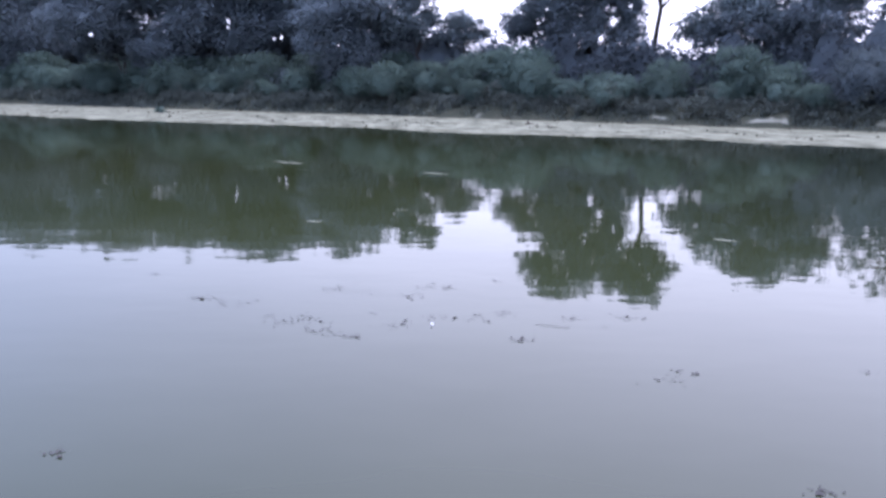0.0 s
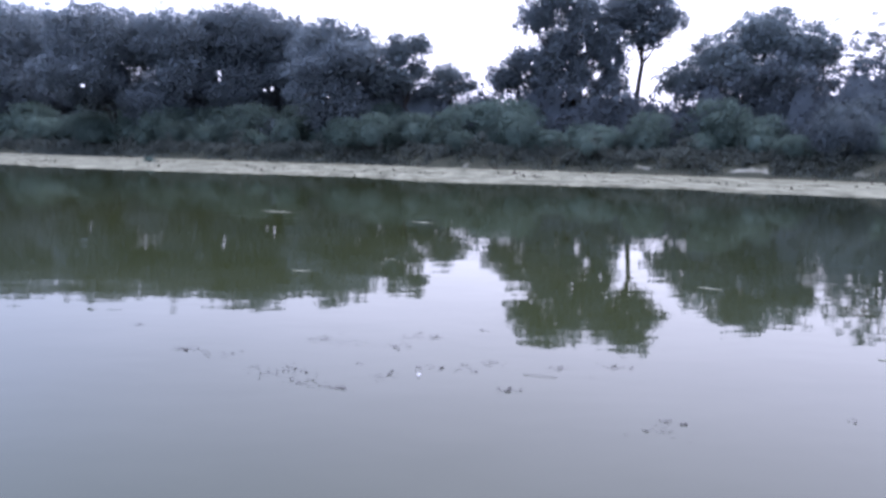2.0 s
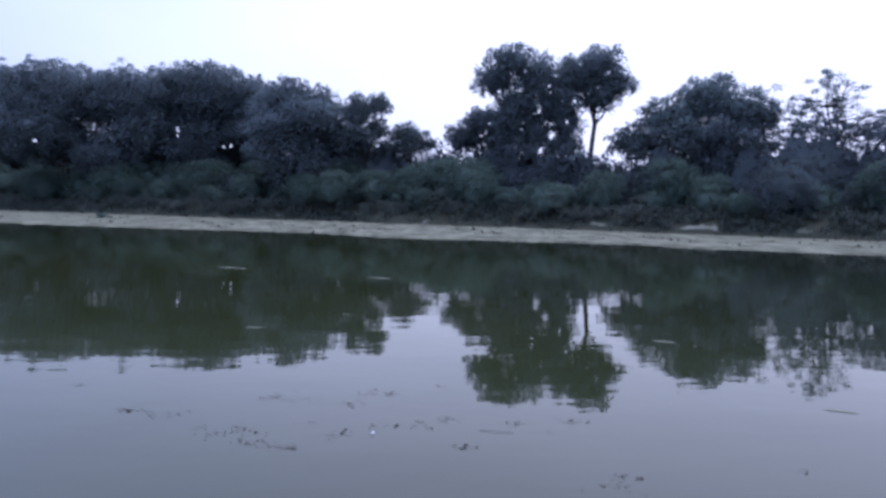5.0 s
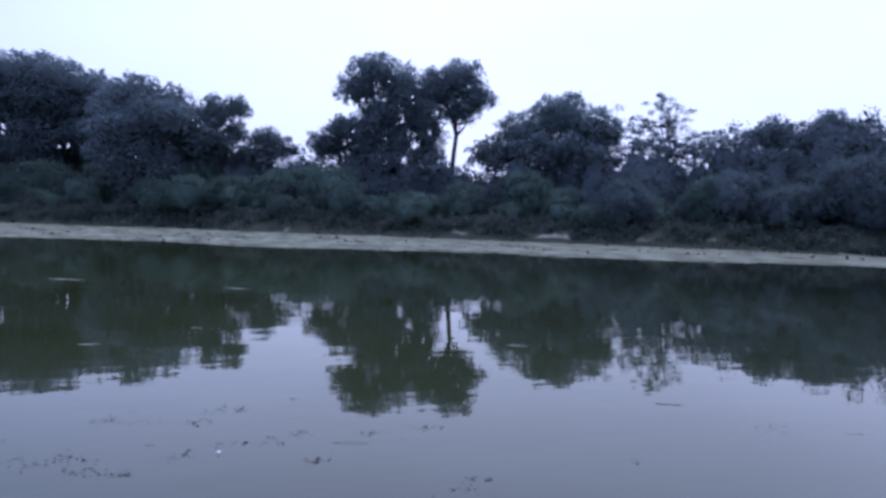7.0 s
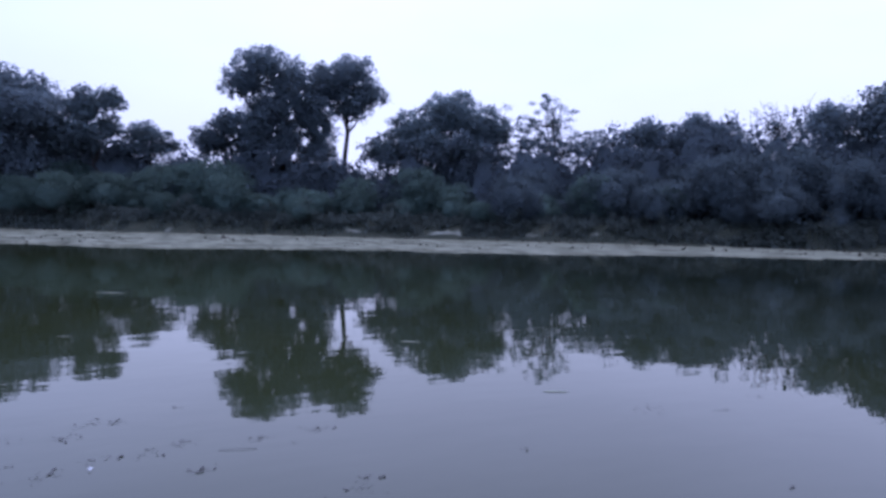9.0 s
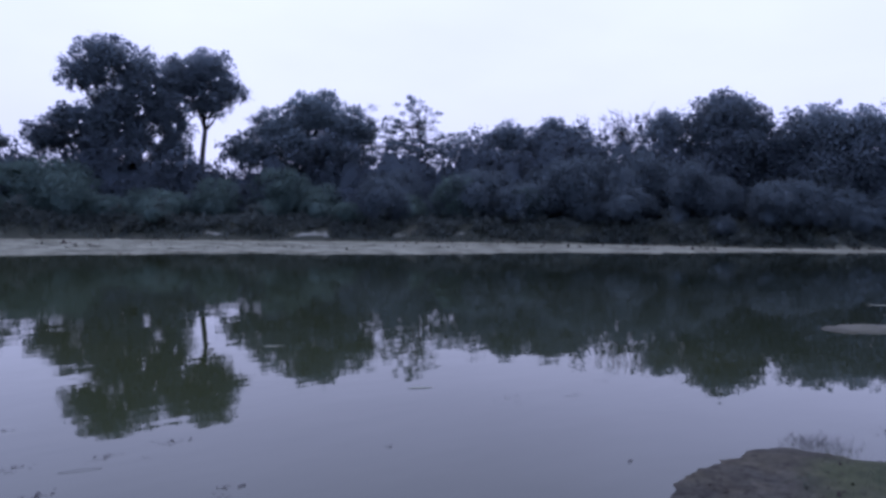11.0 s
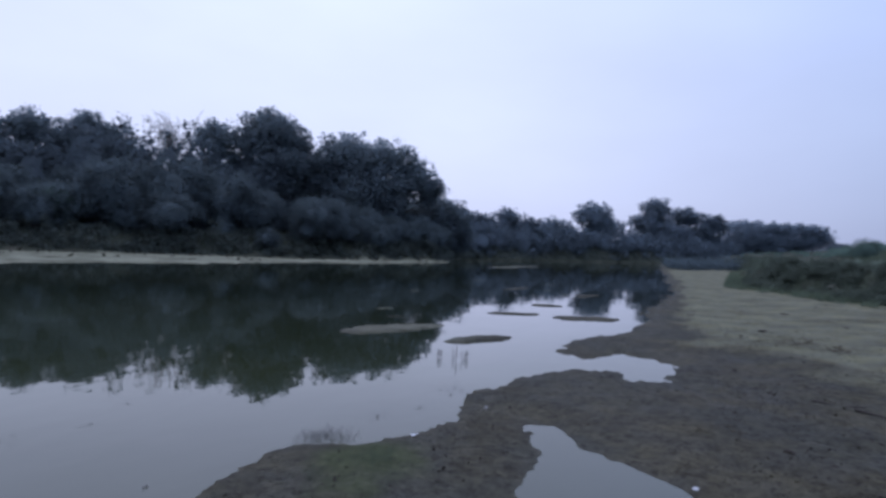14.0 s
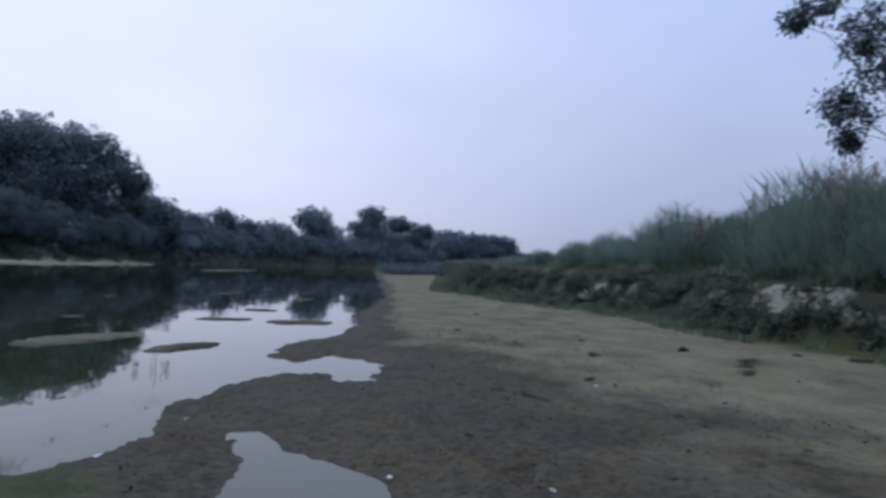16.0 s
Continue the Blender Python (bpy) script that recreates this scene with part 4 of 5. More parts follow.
# shrub belt along the far bank
rng = np.random.default_rng(7)
kinds = [shrub(0, 60, 4.5, 4.2, LEAF_SHRUB, "rounded grey-green feathery shrub on the far bank", seed=11),
         shrub(4, 60, 5.5, 4.8, LEAF_SHRUB, "broad grey-green feathery shrub on the far bank", seed=12),
         shrub(8, 60, 3.6, 3.2, LEAF_SHRUB, "small grey-green feathery shrub on the far bank", seed=13)]
for w, h, seed in ((4.8, 4.4, 16), (5.4, 5.0, 17), (3.6, 3.2, 18)):
    kinds.append(shrub(16 + seed, 60, w, h, LEAF_SHADE, "dark leafy shrub under the riverside wood", seed=seed))
spots = []
for s in np.arange(-104, 70, 2.3):
    spots.append((s + rng.normal() * 0.9, 4.6 + rng.normal() * 1.2, int(rng.integers(0, 3)), rng.uniform(0.42, 1.05)))
    if rng.random() < 0.6:
        spots.append((s + rng.normal() * 0.8, 7.8 + rng.normal() * 1.0, int(rng.integers(0, 2)), rng.uniform(0.9, 1.35)))
    if s > 38:
        spots.append((s + rng.normal() * 0.8, 2.0 + rng.normal() * 0.5, int(rng.integers(0, 3)), rng.uniform(0.5, 0.8)))
spots.append((-46, -13.0, 2, 0.22))
first = set()
for s, off, k, sc in spots:
    x, y = at_bank(s, off)
    if s > 18 + 8 * math.sin(off * 3):
        k += 3
    m = pose(x, y, ground_z(x, y) - 0.1, 0, 0, rng.uniform(0, 360))
    if k not in first:
        first.add(k)
        kinds[k].matrix_basis = m
        continue
    o = copy_thing(kinds[k], m)
    wide = sc * rng.uniform(1.0, 1.45)
    o.scale = (wide, sc, sc * rng.uniform(0.75, 1.05))

# rough grass on the face of the far bank
rng = np.random.default_rng(9)
n_b = 42000
ss, oo = rng.uniform(-85, 120, n_b), rng.uniform(-0.3, 6, n_b)
nn = far_edge(ss) + oo
gp = np.stack([ss * ALONG[0] + nn * ACROSS[0], ss * ALONG[1] + nn * ACROSS[1], 0 * ss], 1)
gp[:, 2], _, _, gsoil, gpale, _ = ground(gp[:, 0], gp[:, 1])
gp = gp[(gsoil > 0.5) & (gpale < 0.35)]
co, qs = blades(rng, gp, 0.5, 0.035, 0.8)
tagged(mesh_part("bank_grass", co, qs, LEAF_SCRUB), "rough dull olive grass on the far bank", "grass", kind="stuff")


# ---------------------------------------------------------------- near bank
def slope_points(rng, count, x0, x1, lo, hi):
    """Points behind the lip of the near cut bank."""
    x = rng.uniform(x0, x1, count)
    y = np.interp(x, CUT_BANK[:, 0], CUT_BANK[:, 1]) - rng.uniform(lo, hi, count)
    return np.stack([x, y, ground(x, y)[0]], 1)


def tallness(x):
    """The growth on the near slope thins out downstream."""
    return np.interp(x, [4, 12, 16, 19, 22, 28, 35, 50, 110], [1.45, 1.34, 1.26, 1.12, 0.94, 0.64, 0.28, 0.2, 0.15])


rng = np.random.default_rng(21)
gp = np.vstack([slope_points(rng, 30000, 2, 32, 1.3, 9), slope_points(rng, 12000, 32, 110, 0.7, 9)])
co, qs = blades(rng, gp, 0.42, 0.010, 1.0)
co = co.reshape(-1, 4, 3)
co[:, :, 2] = gp[:, None, 2] + (co[:, :, 2] - gp[:, None, 2]) * tallness(gp[:, 0])[:, None]
tagged(mesh_part("slope_grass", co.reshape(-1, 3), qs, GRASS), "tall dark green grass on the near slope", "grass", kind="stuff")
gp = slope_points(rng, 30000, 4, 60, -1.9, 0.6)
gp = gp[(ground(gp[:, 0], gp[:, 1])[4] < 0.3) & (fractal(gp[:, 0], gp[:, 1], 1.0, 4, 2) > -0.1)]
co, qs = blades(rng, gp, 0.22, 0.012, 0.8)
tagged(mesh_part("foot_grass", co, qs, GRASS), "short green weeds at the foot of the cut bank", "grass", kind="stuff")
gp = np.vstack([slope_points(rng, 3400, 5, 36, -0.9, 0.9), slope_points(rng, 700, 36, 80, -0.7, 1.1)])
gp = gp[(fractal(gp[:, 0], gp[:, 1], 0.8, 4, 2) > -0.12) | (gp[:, 0] > 30)]
gp = gp[ground(gp[:, 0], gp[:, 1])[4] < 0.3]
gp[:, 2] = rng.random(len(gp)) * 0.2
thicket("face_scrub", rng, gp, rng.uniform(0.12, 0.3, len(gp)), 22, 0.11, 0.2, LEAF_BRAMBLE, "dark scrub hanging over the cut bank")

def grass_clump(w, h, mat, label, seed, count=1500):
    """A tall clump of arching grass: long blades out of a closed heart."""
    rng = np.random.default_rng(seed)
    base = new("grass_clump", None)
    tagged(base, label, "tall grass", "grass clumps on the near slope")
    a, q = rng.random(count) * 6.283, np.sqrt(rng.random(count))
    dome = np.sqrt(np.clip(1 - q * q, 0, 1)) * h
    root = np.stack([np.cos(a) * q * w * 0.5, np.sin(a) * q * w * 0.5, dome * rng.uniform(0.1, 0.86, count)], 1)
    long_ = (0.09 + 0.14 * rng.random(count)) * h
    out = np.stack([np.cos(a), np.sin(a), 0 * a], 1) * (q * rng.uniform(0.1, 0.6, count) * long_)[:, None] + rng.normal(size=(count, 3)) * (0.35, 0.35, 0) * long_[:, None]
    side_ = np.stack([-np.sin(a + rng.normal(size=count)), np.cos(a), 0 * a], 1) * 0.011
    up = np.array([0, 0, 1]) * long_[:, None]
    co = np.stack([root - side_, root + side_, root + up * 0.6 + out * 0.55 + side_ * 0.7, root + up + out], 1).reshape(-1, 3)
    qs = np.arange(4 * count).reshape(-1, 4)
    co2, qs2 = hull(rng, np.array([0, 0, h * 0.26]), w * 0.40, w * 0.40, h * 0.38, np.array([1.0, 0, 0]), np.array([0, 1.0, 0]), 20, 10)
    mesh_part("leaf_mass", np.vstack([co, co2]), np.vstack([qs, qs2 + len(co)]), mat, base)["kind"] = "stuff"
    return base


near_kinds = [grass_clump(3.0, 2.4, LEAF_SLOPE, "tall dark green grass clump on the near slope", 31, 2700),
              grass_clump(3.8, 2.8, LEAF_SLOPE, "broad tall green grass clump on the near slope", 32, 3400),
              grass_clump(2.2, 1.2, LEAF_BRAMBLE, "low brownish grass clump on the near slope", 33, 1000)]
spots = []
for x in np.concatenate([np.arange(5, 40, 1.7), np.arange(40, 112, 4.0)]):
    for off in (1.3, 3.2, 5.4):
        spots.append((x + rng.normal() * 0.5, off + rng.normal() * 0.3 + (1.0 if x < 18 and off < 2 else 0.3), 2 if off < 2 else int(rng.integers(0, 2)), rng.uniform(0.75, 1.05) * (0.6 if off < 2 else 1) * float(tallness(x))))
first = set()
for x, off, k, sc in spots:
    y = float(np.interp(x, CUT_BANK[:, 0], CUT_BANK[:, 1])) - off
    m = pose(x, y, ground_z(x, y) - 0.08, 0, 0, rng.uniform(0, 360))
    if k not in first:
        first.add(k)
        near_kinds[k].matrix_basis = m
        continue
    o = copy_thing(near_kinds[k], m)
    o.scale = (sc, sc, sc)


def clod(x, y, w, h, mat, label, category, seed, stretch=1.0, turn=0.0, group="clods on the sand", name="clod", lift=0.0, ragged=0.45, grain=1.7):
    """A rough low lump on the ground."""
    rng = np.random.default_rng(seed)
    bm = bmesh.new()
    bmesh.ops.create_icosphere(bm, subdivisions=3, radius=1)
    off = rng.random(3) * 50
    for v in bm.verts:
        f = 1 + ragged * noise.fractal(Vector(v.co * grain + Vector(off)), 1.0, 2.0, 4)
        v.co = Vector((v.co.x * w * stretch * f, v.co.y * w * f, max(-0.2 * h, v.co.z * h * f)))
    me = bpy.data.meshes.new(name)
    bm.to_mesh(me)
    bm.free()
    me.materials.append(mat)
    ob = new(name, me)
    ob.matrix_world = pose(x, y, ground_z(x, y) - 0.005 + lift, 0, 0, turn)
    return tagged(ob, label, category, group)


# pale slips of dry clay on the face of the cut bank
for i, (x, y, w, h, stretch) in enumerate(((28.1, -8.6, 0.25, 0.35, 2.2), (25.6, -9.0, 0.2, 0.3, 1.6), (22.5, -9.5, 0.26, 0.4, 1.6), (20.6, -10.0, 0.16, 0.3, 1.4), (17.3, -10.25, 0.18, 0.25, 2.0), (15.2, -10.15, 0.22, 0.42, 1.5),
                                           (14.1, -10.5, 0.24, 0.5, 1.0), (14.0, -10.1, 0.17, 0.4, 0.8), (12.7, -10.2, 0.15, 0.34, 1.2), (12.9, -10.9, 0.22, 0.34, 2.4), (12.2, -11.2, 0.22, 0.34, 2.6), (11.65, -10.7, 0.16, 0.5, 0.8), (11.3, -11.2, 0.2, 0.4, 1.5))):
    clod(x, y, w * 0.8, h * 0.62, CLAY, "pale dry slipped clay on the cut bank", "earth", 500 + i, stretch, -20 + 17 * (i % 4), "slipped clay on the cut bank", "clay_slip", 0.0, 0.9, 2.6)


def reed_clump(x, y, h, seed):
    """Tall grass with pale feathery plumes."""
    rng = np.random.default_rng(seed)
    base = new("reed_clump", None)
    base.location = (x, y, ground_z(x, y))
    tagged(base, "tall reed grass clump with pale feathery plumes", "reeds", "reeds on the near slope")
    p = np.stack([rng.normal(size=160) * 0.4, rng.normal(size=160) * 0.4, np.zeros(160)], 1)
    co, qs = blades(rng, p, h * 0.62, 0.008, 0.5)
    mesh_part("leaf_mass", co, qs, GRASS, base)["kind"] = "stuff"
    for i in range(6):
        top = p[i] * 0.8 + (0, 0, h * rng.uniform(0.8, 1.1))
        co, qs = tubes([(bent(rng, p[i], top, 4, 0.06), 0.012 * np.linspace(1, 0.5, 4))], 4)
        stalk = mesh_part("stalk", co, qs, GRASS, base)
        co, qs = leaves(rng, np.array([top - (0, 0, 0.07 * k) for k in range(9)]), np.linspace(0.03, 0.11, 9), 16, 0.12, 1.0, -0.8, 0.14)
        mesh_part("plume", co, qs, PLUME, stalk, "pale feathery plume")["kind"] = "stuff"
    return base


for i, (x, off, h) in enumerate(((22.7, 3.1, 1.75), (20.6, 2.7, 1.7), (17.8, 2.1, 2.75), (14.6, 2.4, 2.8), (14.0, 2.3, 2.9))):
    reed_clump(x, float(np.interp(x, CUT_BANK[:, 0], CUT_BANK[:, 1])) - off, h, 60 + i)


# tree that leans out over the near slope
def polar(az, d):
    return -math.sin(radians(az)) * d, math.cos(radians(az)) * d


STYLE["near"] = (9.0, 0.28, 56, 0.11, 0.9, 0.5, 0.0, 2, 0)
tx, ty = polar(-143, 14.5)


def side(az, el, d=14.5):
    """Sideways place and height of a lobe of this tree."""
    x, y = polar(az, d)
    out = math.hypot(tx, ty)
    return ((x - tx) * ty - (y - ty) * tx) / out, 1.6 + math.tan(radians(el)) * d


near_lobes = [(*side(-131.9, 13.0), 0.42, 0.34), (*side(-131.2, 14.3), 0.28, 0.14), (*side(-132.0, 11.2), 0.16, 0.14), (*side(-133.4, 15.8), 0.45, 0.40), (*side(-132.4, 18.2), 0.34, 0.30), (*side(-127.6, 20.6), 0.22, 0.07),
              (*side(-129.4, 21.4), 0.45, 0.14), (*side(-133.6, 20.0), 0.6, 0.5), (*side(-136.5, 18), 0.9, 1.3), (*side(-138, 24), 1.6, 1.3), (*side(-142, 28), 2.4, 1.8)]
tree(tx, ty, near_lobes, "near", LEAF_DARK, "leafy tree with drooping boughs on the near slope", trunk_r=0.16, group="trees on the near slope", seed=77)


# ---------------------------------------------------------------- beach and water litter
def scraps(rng, pts, size, lift=0.004, tilt=0.35):
    """Small curled leaf scraps lying about."""
    k = len(pts)
    a = rng.random(k) * 6.283
    t = np.stack([np.cos(a), np.sin(a), rng.normal(size=k) * tilt], 1)
    w = np.stack([-np.sin(a), np.cos(a), rng.normal(size=k) * tilt], 1)
    L = size * np.exp(rng.normal(size=(k, 1)) * 0.45)
    p = np.asarray(pts, float) + (0, 0, lift)
    up = np.abs(rng.normal(size=(k, 1))) * L * 0.6 * tilt * np.array([0, 0, 1])
    co = np.stack([p - t * L * 0.5 + up, p + w * L * 0.33, p + t * L * 0.5 + up, p - w * L * 0.33], 1)
    return co.reshape(-1, 3), np.arange(4 * k).reshape(-1, 4)


FLOATS = [(-2.1, 5.2, 0.11, 10), (-1.83, 5.06, 0.09, 7), (-1.65, 5.14, 0.02, 1), (-1.25, 4.69, 0.15, 20), (-1.0, 4.46, 0.11, 14),
          (-0.77, 4.36, 0.07, 9), (-1.08, 5.51, 0.1, 10), (-0.84, 5.43, 0.1, 7), (-0.93, 5.7, 0.02, 2), (-0.39, 5.34, 0.08, 10),
          (-0.26, 5.66, 0.15, 9), (-0.09, 5.64, 0.07, 8), (-0.69, 4.88, 0.03, 2), (-0.44, 4.63, 0.1, 10), (-0.16, 4.8, 0.08, 6),
          (0.1, 4.79, 0.11, 8), (0.34, 4.94, 0.08, 10), (0.36, 5.89, 0.04, 3)]
FLOATS_2 = [(0.41, 4.36, 0.06, 10), (0.86, 4.84, 0.07, 8), (1.29, 4.9, 0.09, 8), (1.06, 4.66, 0.02, 1), (1.24, 3.71, 0.14, 7), (1.43, 3.83, 0.02, 3),
            (2.54, 3.92, 0.04, 3), (4.12, 4.34, 0.18, 12), (4.67, 4.1, 0.07, 5), (3.7, 2.72, 0.04, 3), (1.34, 3.86, 0.05, 5),
            (7.3, 1.58, 0.26, 22), (6.34, 1.66, 0.05, 4), (5.89, 1.94, 0.1, 6), (5.11, 2.24, 0.07, 5), (5.39, 4.32, 0.06, 3),
            (-1.91, 2.79, 0.05, 6), (1.5, 2.6, 0.05, 7), (-2.79, 5.89, 0.06, 3)]
rng = np.random.default_rng(41)
for x, y, w, n in FLOATS + FLOATS_2:
    n = int(n * 3.4) + 1
    p = np.stack([rng.normal(size=n) * w * 0.75, rng.normal(size=n) * w * 0.42, np.zeros(n)], 1)
    p[:, 1] += 0.35 * w * np.sin(p[:, 0] * 4 / w)
    co, qs = scraps(rng, p, 0.013, 0.003, 0.05)
    ob = mesh_part("floating_litter", co, qs, FLOATING)
    ob.location = (x, y, 0.002)
    tagged(ob, "dark dead leaves floating on the still water", "leaf litter", "floating leaf litter")

for a, b in (((0.56, 4.69), (0.80, 4.63)),):
    co, qs = tubes([(bent(rng, (*a, 0.003), (*b, 0.003), 6, 0.003), [0.0013] * 6)], 5)
    tagged(mesh_part("floating_twig", co, qs, BARK), "thin bare twig floating on the water", "twig")
co, qs = scraps(rng, [(0, 0, 0.008), (0.01, 0.004, 0.012)], 0.04, 0.004, 0.2)
ob = mesh_part("white_scrap", co, qs, FOAM)
ob.location = (-0.21, 4.62, 0)
tagged(ob, "small white scrap floating among dead leaves", "litter")

# pale algae scum on the open water
for x, y, w in ((-4.23, 17.03, 0.55), (-0.36, 15.08, 0.35), (-0.76, 9.8, 0.12), (-1.9, 8.7, 0.16), (3.34, 7.99, 0.16), (3.66, 5.15, 0.14),
                (22, 6.5, 0.3), (15.5, 5.3, 0.3), (26, 2.2, 0.3), (24, 1.4, 0.3), (31, 6, 0.4), (30, 2.5, 0.4)):
    bm = bmesh.new()
    ring = [bm.verts.new((math.cos(a) * w * f, math.sin(a) * w * 0.22 * f, 0.004)) for a, f in ((6.283 * q / 22, rng.uniform(0.65, 1.1)) for q in range(22))]
    bm.faces.new(ring)
    me = bpy.data.meshes.new("algae_scum")
    bm.to_mesh(me)
    bm.free()
    me.materials.append(SCUM)
    ob = new("algae_scum", me)
    ob.location = (x, y, 0)
    ob.rotation_euler = (0, 0, radians(-12 + rng.normal() * 8) - math.atan2(x, y) * 0.4)
    tagged(ob, "thin pale patch of algae scum on the water", "algae", "algae scum patches")

# dark weed and debris stranded on the sand bar
pts = []
for s0 in np.arange(-60, 52, 1.5):
    for _ in range(int(rng.integers(1, 5))):
        s1, n1 = s0 + rng.normal() * 1.2, rng.uniform(37.2, max(37.6, min(50, float(far_edge(s0)) - 1.5))) if rng.random() < 0.6 else float(far_edge(s0)) - rng.uniform(0.8, 2.2)
        for _ in range(int(rng.integers(2, 8))):
            a1, b1 = s1 + rng.normal() * 0.6, n1 + rng.normal() * 0.35
            pts.append((a1 * ALONG[0] + b1 * ACROSS[0], a1 * ALONG[1] + b1 * ACROSS[1], 0))
pts = np.array(pts)
pts[:, 2] = ground(pts[:, 0], pts[:, 1])[0]
pts = pts[(pts[:, 2] > 0.03) & (pts[:, 2] < 0.5)]
co, qs = scraps(rng, pts, 0.17, 0.015, 0.4)
tagged(mesh_part("bar_debris", co, qs, LITTER), "dark stranded weed and debris on the sand bar", "debris", kind="stuff")

# litter, clods and crumbs over the mud and sand
k = 15000
x, y = rng.uniform(2.6, 26, k), rng.uniform(-11, 2.4, k)
keep = fractal(x, y, 1.6, 4, 1) + 0.5 * fractal(x, y, 0.4, 3, 3) > rng.uniform(-0.2, 1.3, k)
x, y = x[keep], y[keep]
h = ground(x, y)[0]
ok = h > 0.012
co, qs = scraps(rng, np.stack([x, y, h], 1)[ok], 0.024, 0.004, 0.3)
tagged(mesh_part("beach_litter", co, qs, LITTER), "scattered dark leaf crumbs and debris on mud", "litter", kind="stuff")


k = 50000
x, y = rng.uniform(2.8, 15, k), rng.uniform(-5.5, 2.4, k)
keep = fractal(x, y, 1.1, 4, 2) + 0.6 * fractal(x, y, 0.3, 3, 4) > rng.uniform(-0.6, 1.1, k)
x, y = x[keep], y[keep]
h = ground(x, y)[0]
ok = h > 0.012
co, qs = scraps(rng, np.stack([x, y, h], 1)[ok], 0.012, 0.003, 0.5)
tagged(mesh_part("mud_crumbs", co, qs, LITTER), "fine dark crumbs and leaf bits on mud", "litter", kind="stuff")


for i, (x, y, w, h) in enumerate(((10.8, -4.88, 0.2, 0.09), (11.3, -6.87, 0.15, 0.14), (10.66, -8.75, 0.12, 0.06), (9.98, -9.43, 0.3, 0.11), (8.56, -3.87, 0.13, 0.05), (4.37, -2.74, 0.07, 0.03), (4.99, -4.34, 0.06, 0.02), (5.76, -1.55, 0.07, 0.03),
                                  (12.4, -5.3, 0.1, 0.05), (6.3, -3.9, 0.07, 0.035), (7.0, -4.9, 0.06, 0.03), (14.6, -3.2, 0.14, 0.06), (15.8, -5.1, 0.12, 0.05), (18.9, -4.6, 0.16, 0.07))):
    clod(x, y, w * 0.55, h * 0.6, LITTER, "rough dark clod of earth on sand", "clod", 300 + i, 1.3, 30 * i)

# dark drifts of rotted weed on the sand
for i, (cx, cy, a, b, turn) in enumerate(((13.1, -3.5, 0.9, 0.45, -20), (12.2, -3.75, 0.5, 0.25, -30), (17.4, -5.6, 1.3, 0.5, -70), (9.82, -7.18, 0.6, 0.16, -40), (4.57, -3.51, 0.3, 0.12, -50), (4.87, -1.71, 0.22, 0.12, -60), (6.0, -4.08, 0.3, 0.1, -50), (6.24, -1.04, 0.35, 0.15, -60), (8.0, -5.4, 0.4, 0.12, -40), (9.0, -6.6, 0.3, 0.1, -40))):
    k = 240
    u, v = rng.uniform(-1, 1, k) * a * 0.8, rng.normal(size=k) * b * 0.5
    c, q = math.cos(radians(turn)), math.sin(radians(turn))
    px, py = u * c - v * q, u * q + v * c
    gz = ground(px + cx, py + cy)[0]
    co, qs = scraps(rng, np.stack([px, py, gz], 1), 0.045 if cx > 8 else 0.014, 0.006, 0.08)
    ob = mesh_part("weed_drift", co, qs, DRIFT)
    ob.location = (cx, cy, 0)
    tagged(ob, "dark flat drift of rotted weed on sand", "weed", kind="stuff")

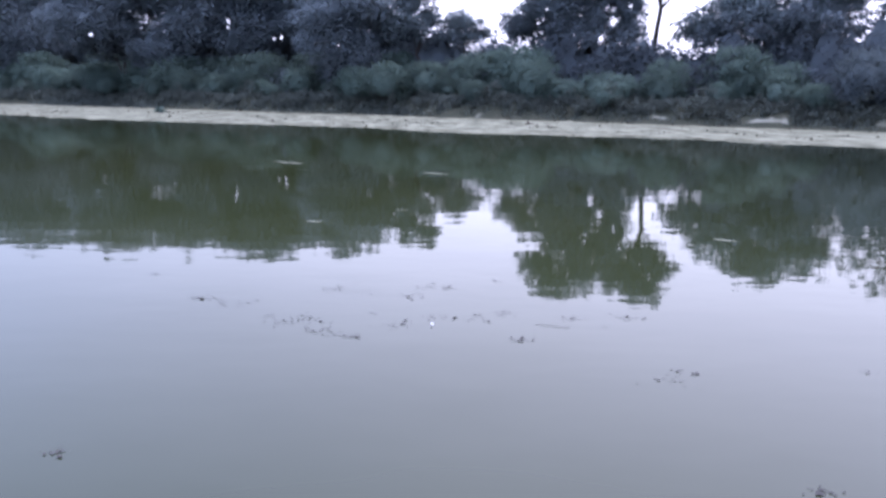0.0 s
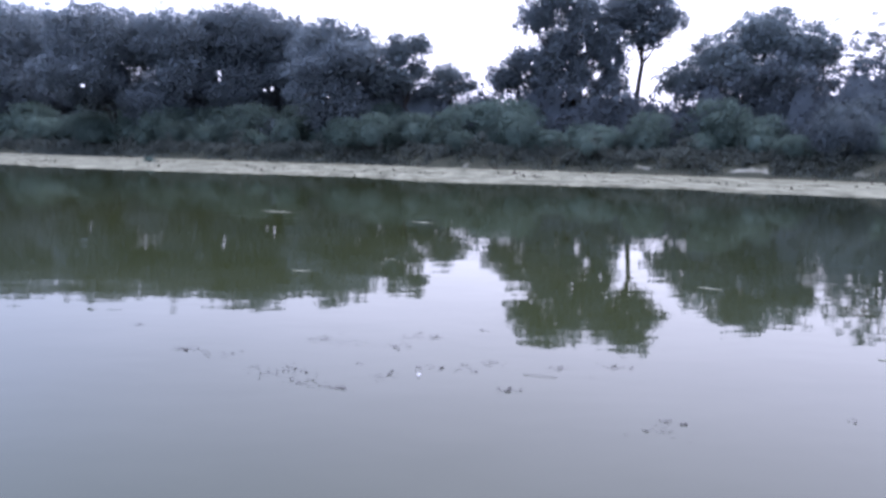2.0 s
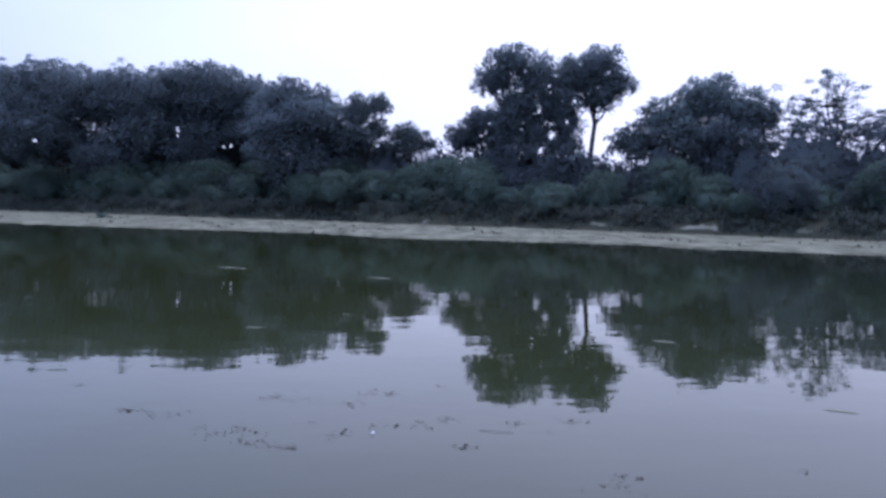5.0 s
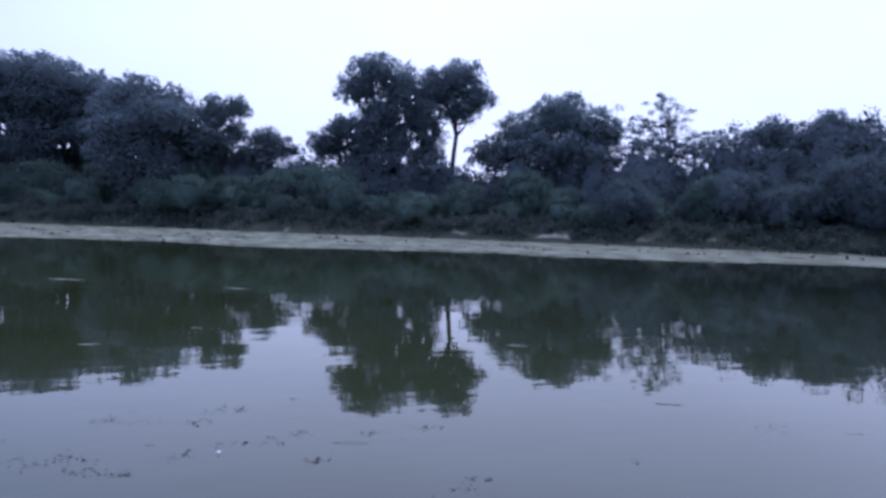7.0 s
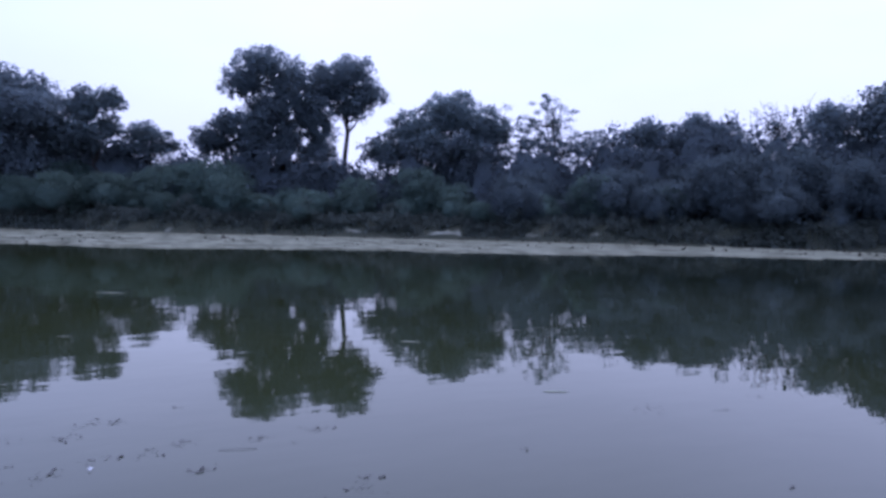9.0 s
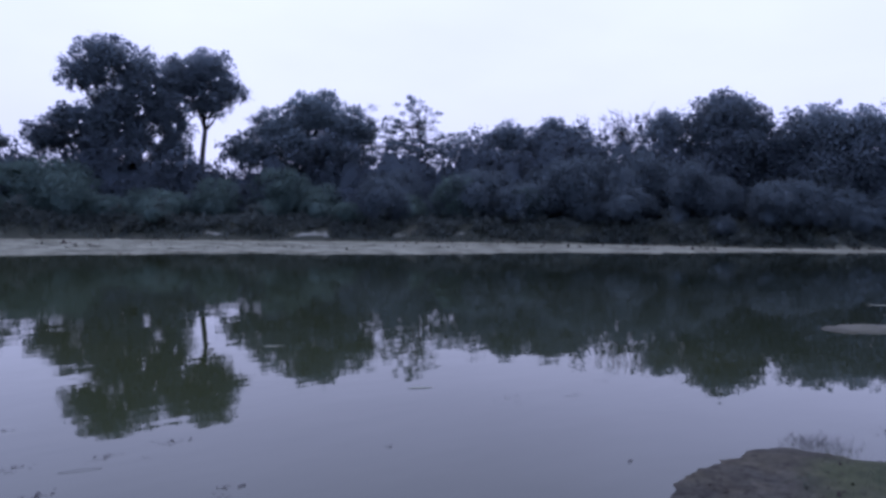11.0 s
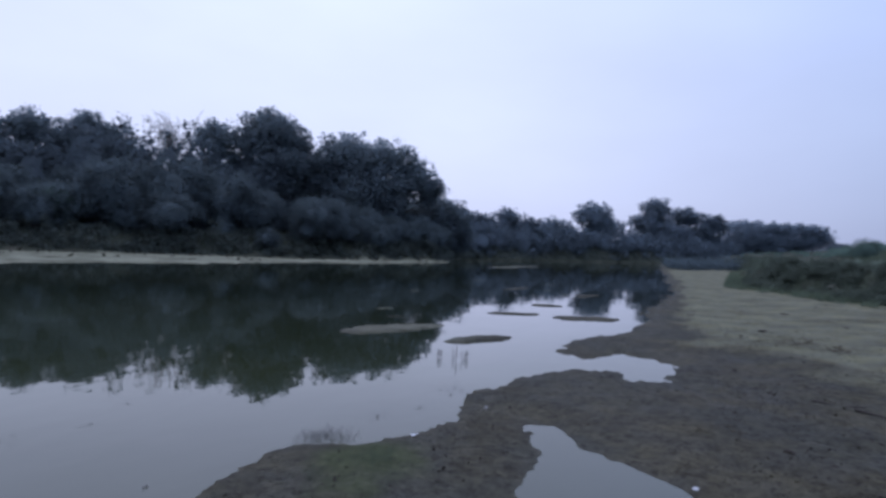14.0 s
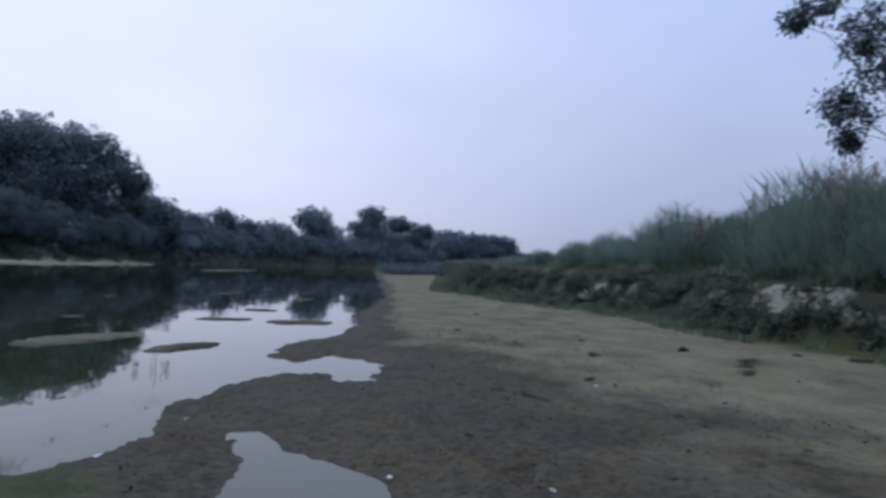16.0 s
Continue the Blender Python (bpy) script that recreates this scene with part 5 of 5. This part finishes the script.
for a, b in (((7.94, -2.31), (7.62, -2.71)), ((7.49, -2.57), (7.08, -2.78))):
    za, zb = ground_z(*a) + 0.015, ground_z(*b) + 0.015
    co, qs = tubes([(bent(rng, (*a, za), (*b, zb), 7, 0.02), 0.013 * np.linspace(1, 0.5, 7))], 6)
    tagged(mesh_part("stick", co, qs, BARK), "thin dark stick lying on the mud", "stick", "sticks on the beach")
for i, (x, y) in enumerate(((4.34, -1.84), (7.99, -3.73), (4.83, -0.75), (6.49, 1.02), (5.34, 1.42))):
    co, qs = scraps(rng, [(0, 0, 0), (0.03, 0.01, 0.004), (0.06, -0.01, 0)], 0.035, 0.006, 0.2)
    ob = mesh_part("pale_scrap", co, qs, FOAM)
    ob.location = (x, y, ground_z(x, y))
    tagged(ob, "small white paper scrap on wet mud", "litter", "white scraps on the mud")


def tuft(x, y, n, h, spread, mat, label, seed):
    rng = np.random.default_rng(seed)
    p = np.stack([rng.normal(size=n) * spread, rng.normal(size=n) * spread * 0.6, np.zeros(n)], 1)
    p[:, 2] = np.maximum(ground(p[:, 0] + x, p[:, 1] + y)[0], -0.03)
    co, qs = blades(rng, p, h, 0.0004, 0.8)
    ob = mesh_part("grass_tuft", co, qs, mat)
    ob.location = (x, y, 0)
    return tagged(ob, label, "grass", kind="stuff")


tuft(5.0, 2.12, 260, 0.11, 0.13, DRY, "wispy grass tuft at the water's edge", 91)
tuft(5.12, 1.95, 180, 0.08, 0.11, DRY, "wispy grass tuft at the water's edge", 92)
tuft(4.55, 1.45, 220, 0.09, 0.12, GRASS, "small green grass tuft on the mud", 93)
tuft(4.15, 1.75, 120, 0.06, 0.15, GRASS, "small green grass tuft on the mud", 94)

# stems of a water weed with two dark leaf heads
base = new("water_weed", None)
base.location = (9.2, 1.97, -0.02)
tagged(base, "thin water weed stems with dark leaf heads", "water weed")
for u, v, hh in ((0, 0, 0.26), (0.03, 0.05, 0.18), (-0.05, 0.2, 0.14), (0.02, -0.12, 0.16)):
    co, qs = tubes([(bent(rng, (u, v, 0), (u + rng.normal() * 0.06, v, hh), 4, 0.02), 0.006 * np.linspace(1, 0.5, 4))], 4)
    mesh_part("stem", co, qs, BARK, base)
for u, v in ((-0.05, 0.22), (0.05, -0.14)):
    co, qs = leaves(rng, np.array([(u, v, 0.05), (u, v, 0.08), (u, v, 0.11)]), np.full(3, 0.022), 9, 0.035, 1.0, -0.3, 0.4)
    mesh_part("leaf_head", co, qs, FLOATING, base)
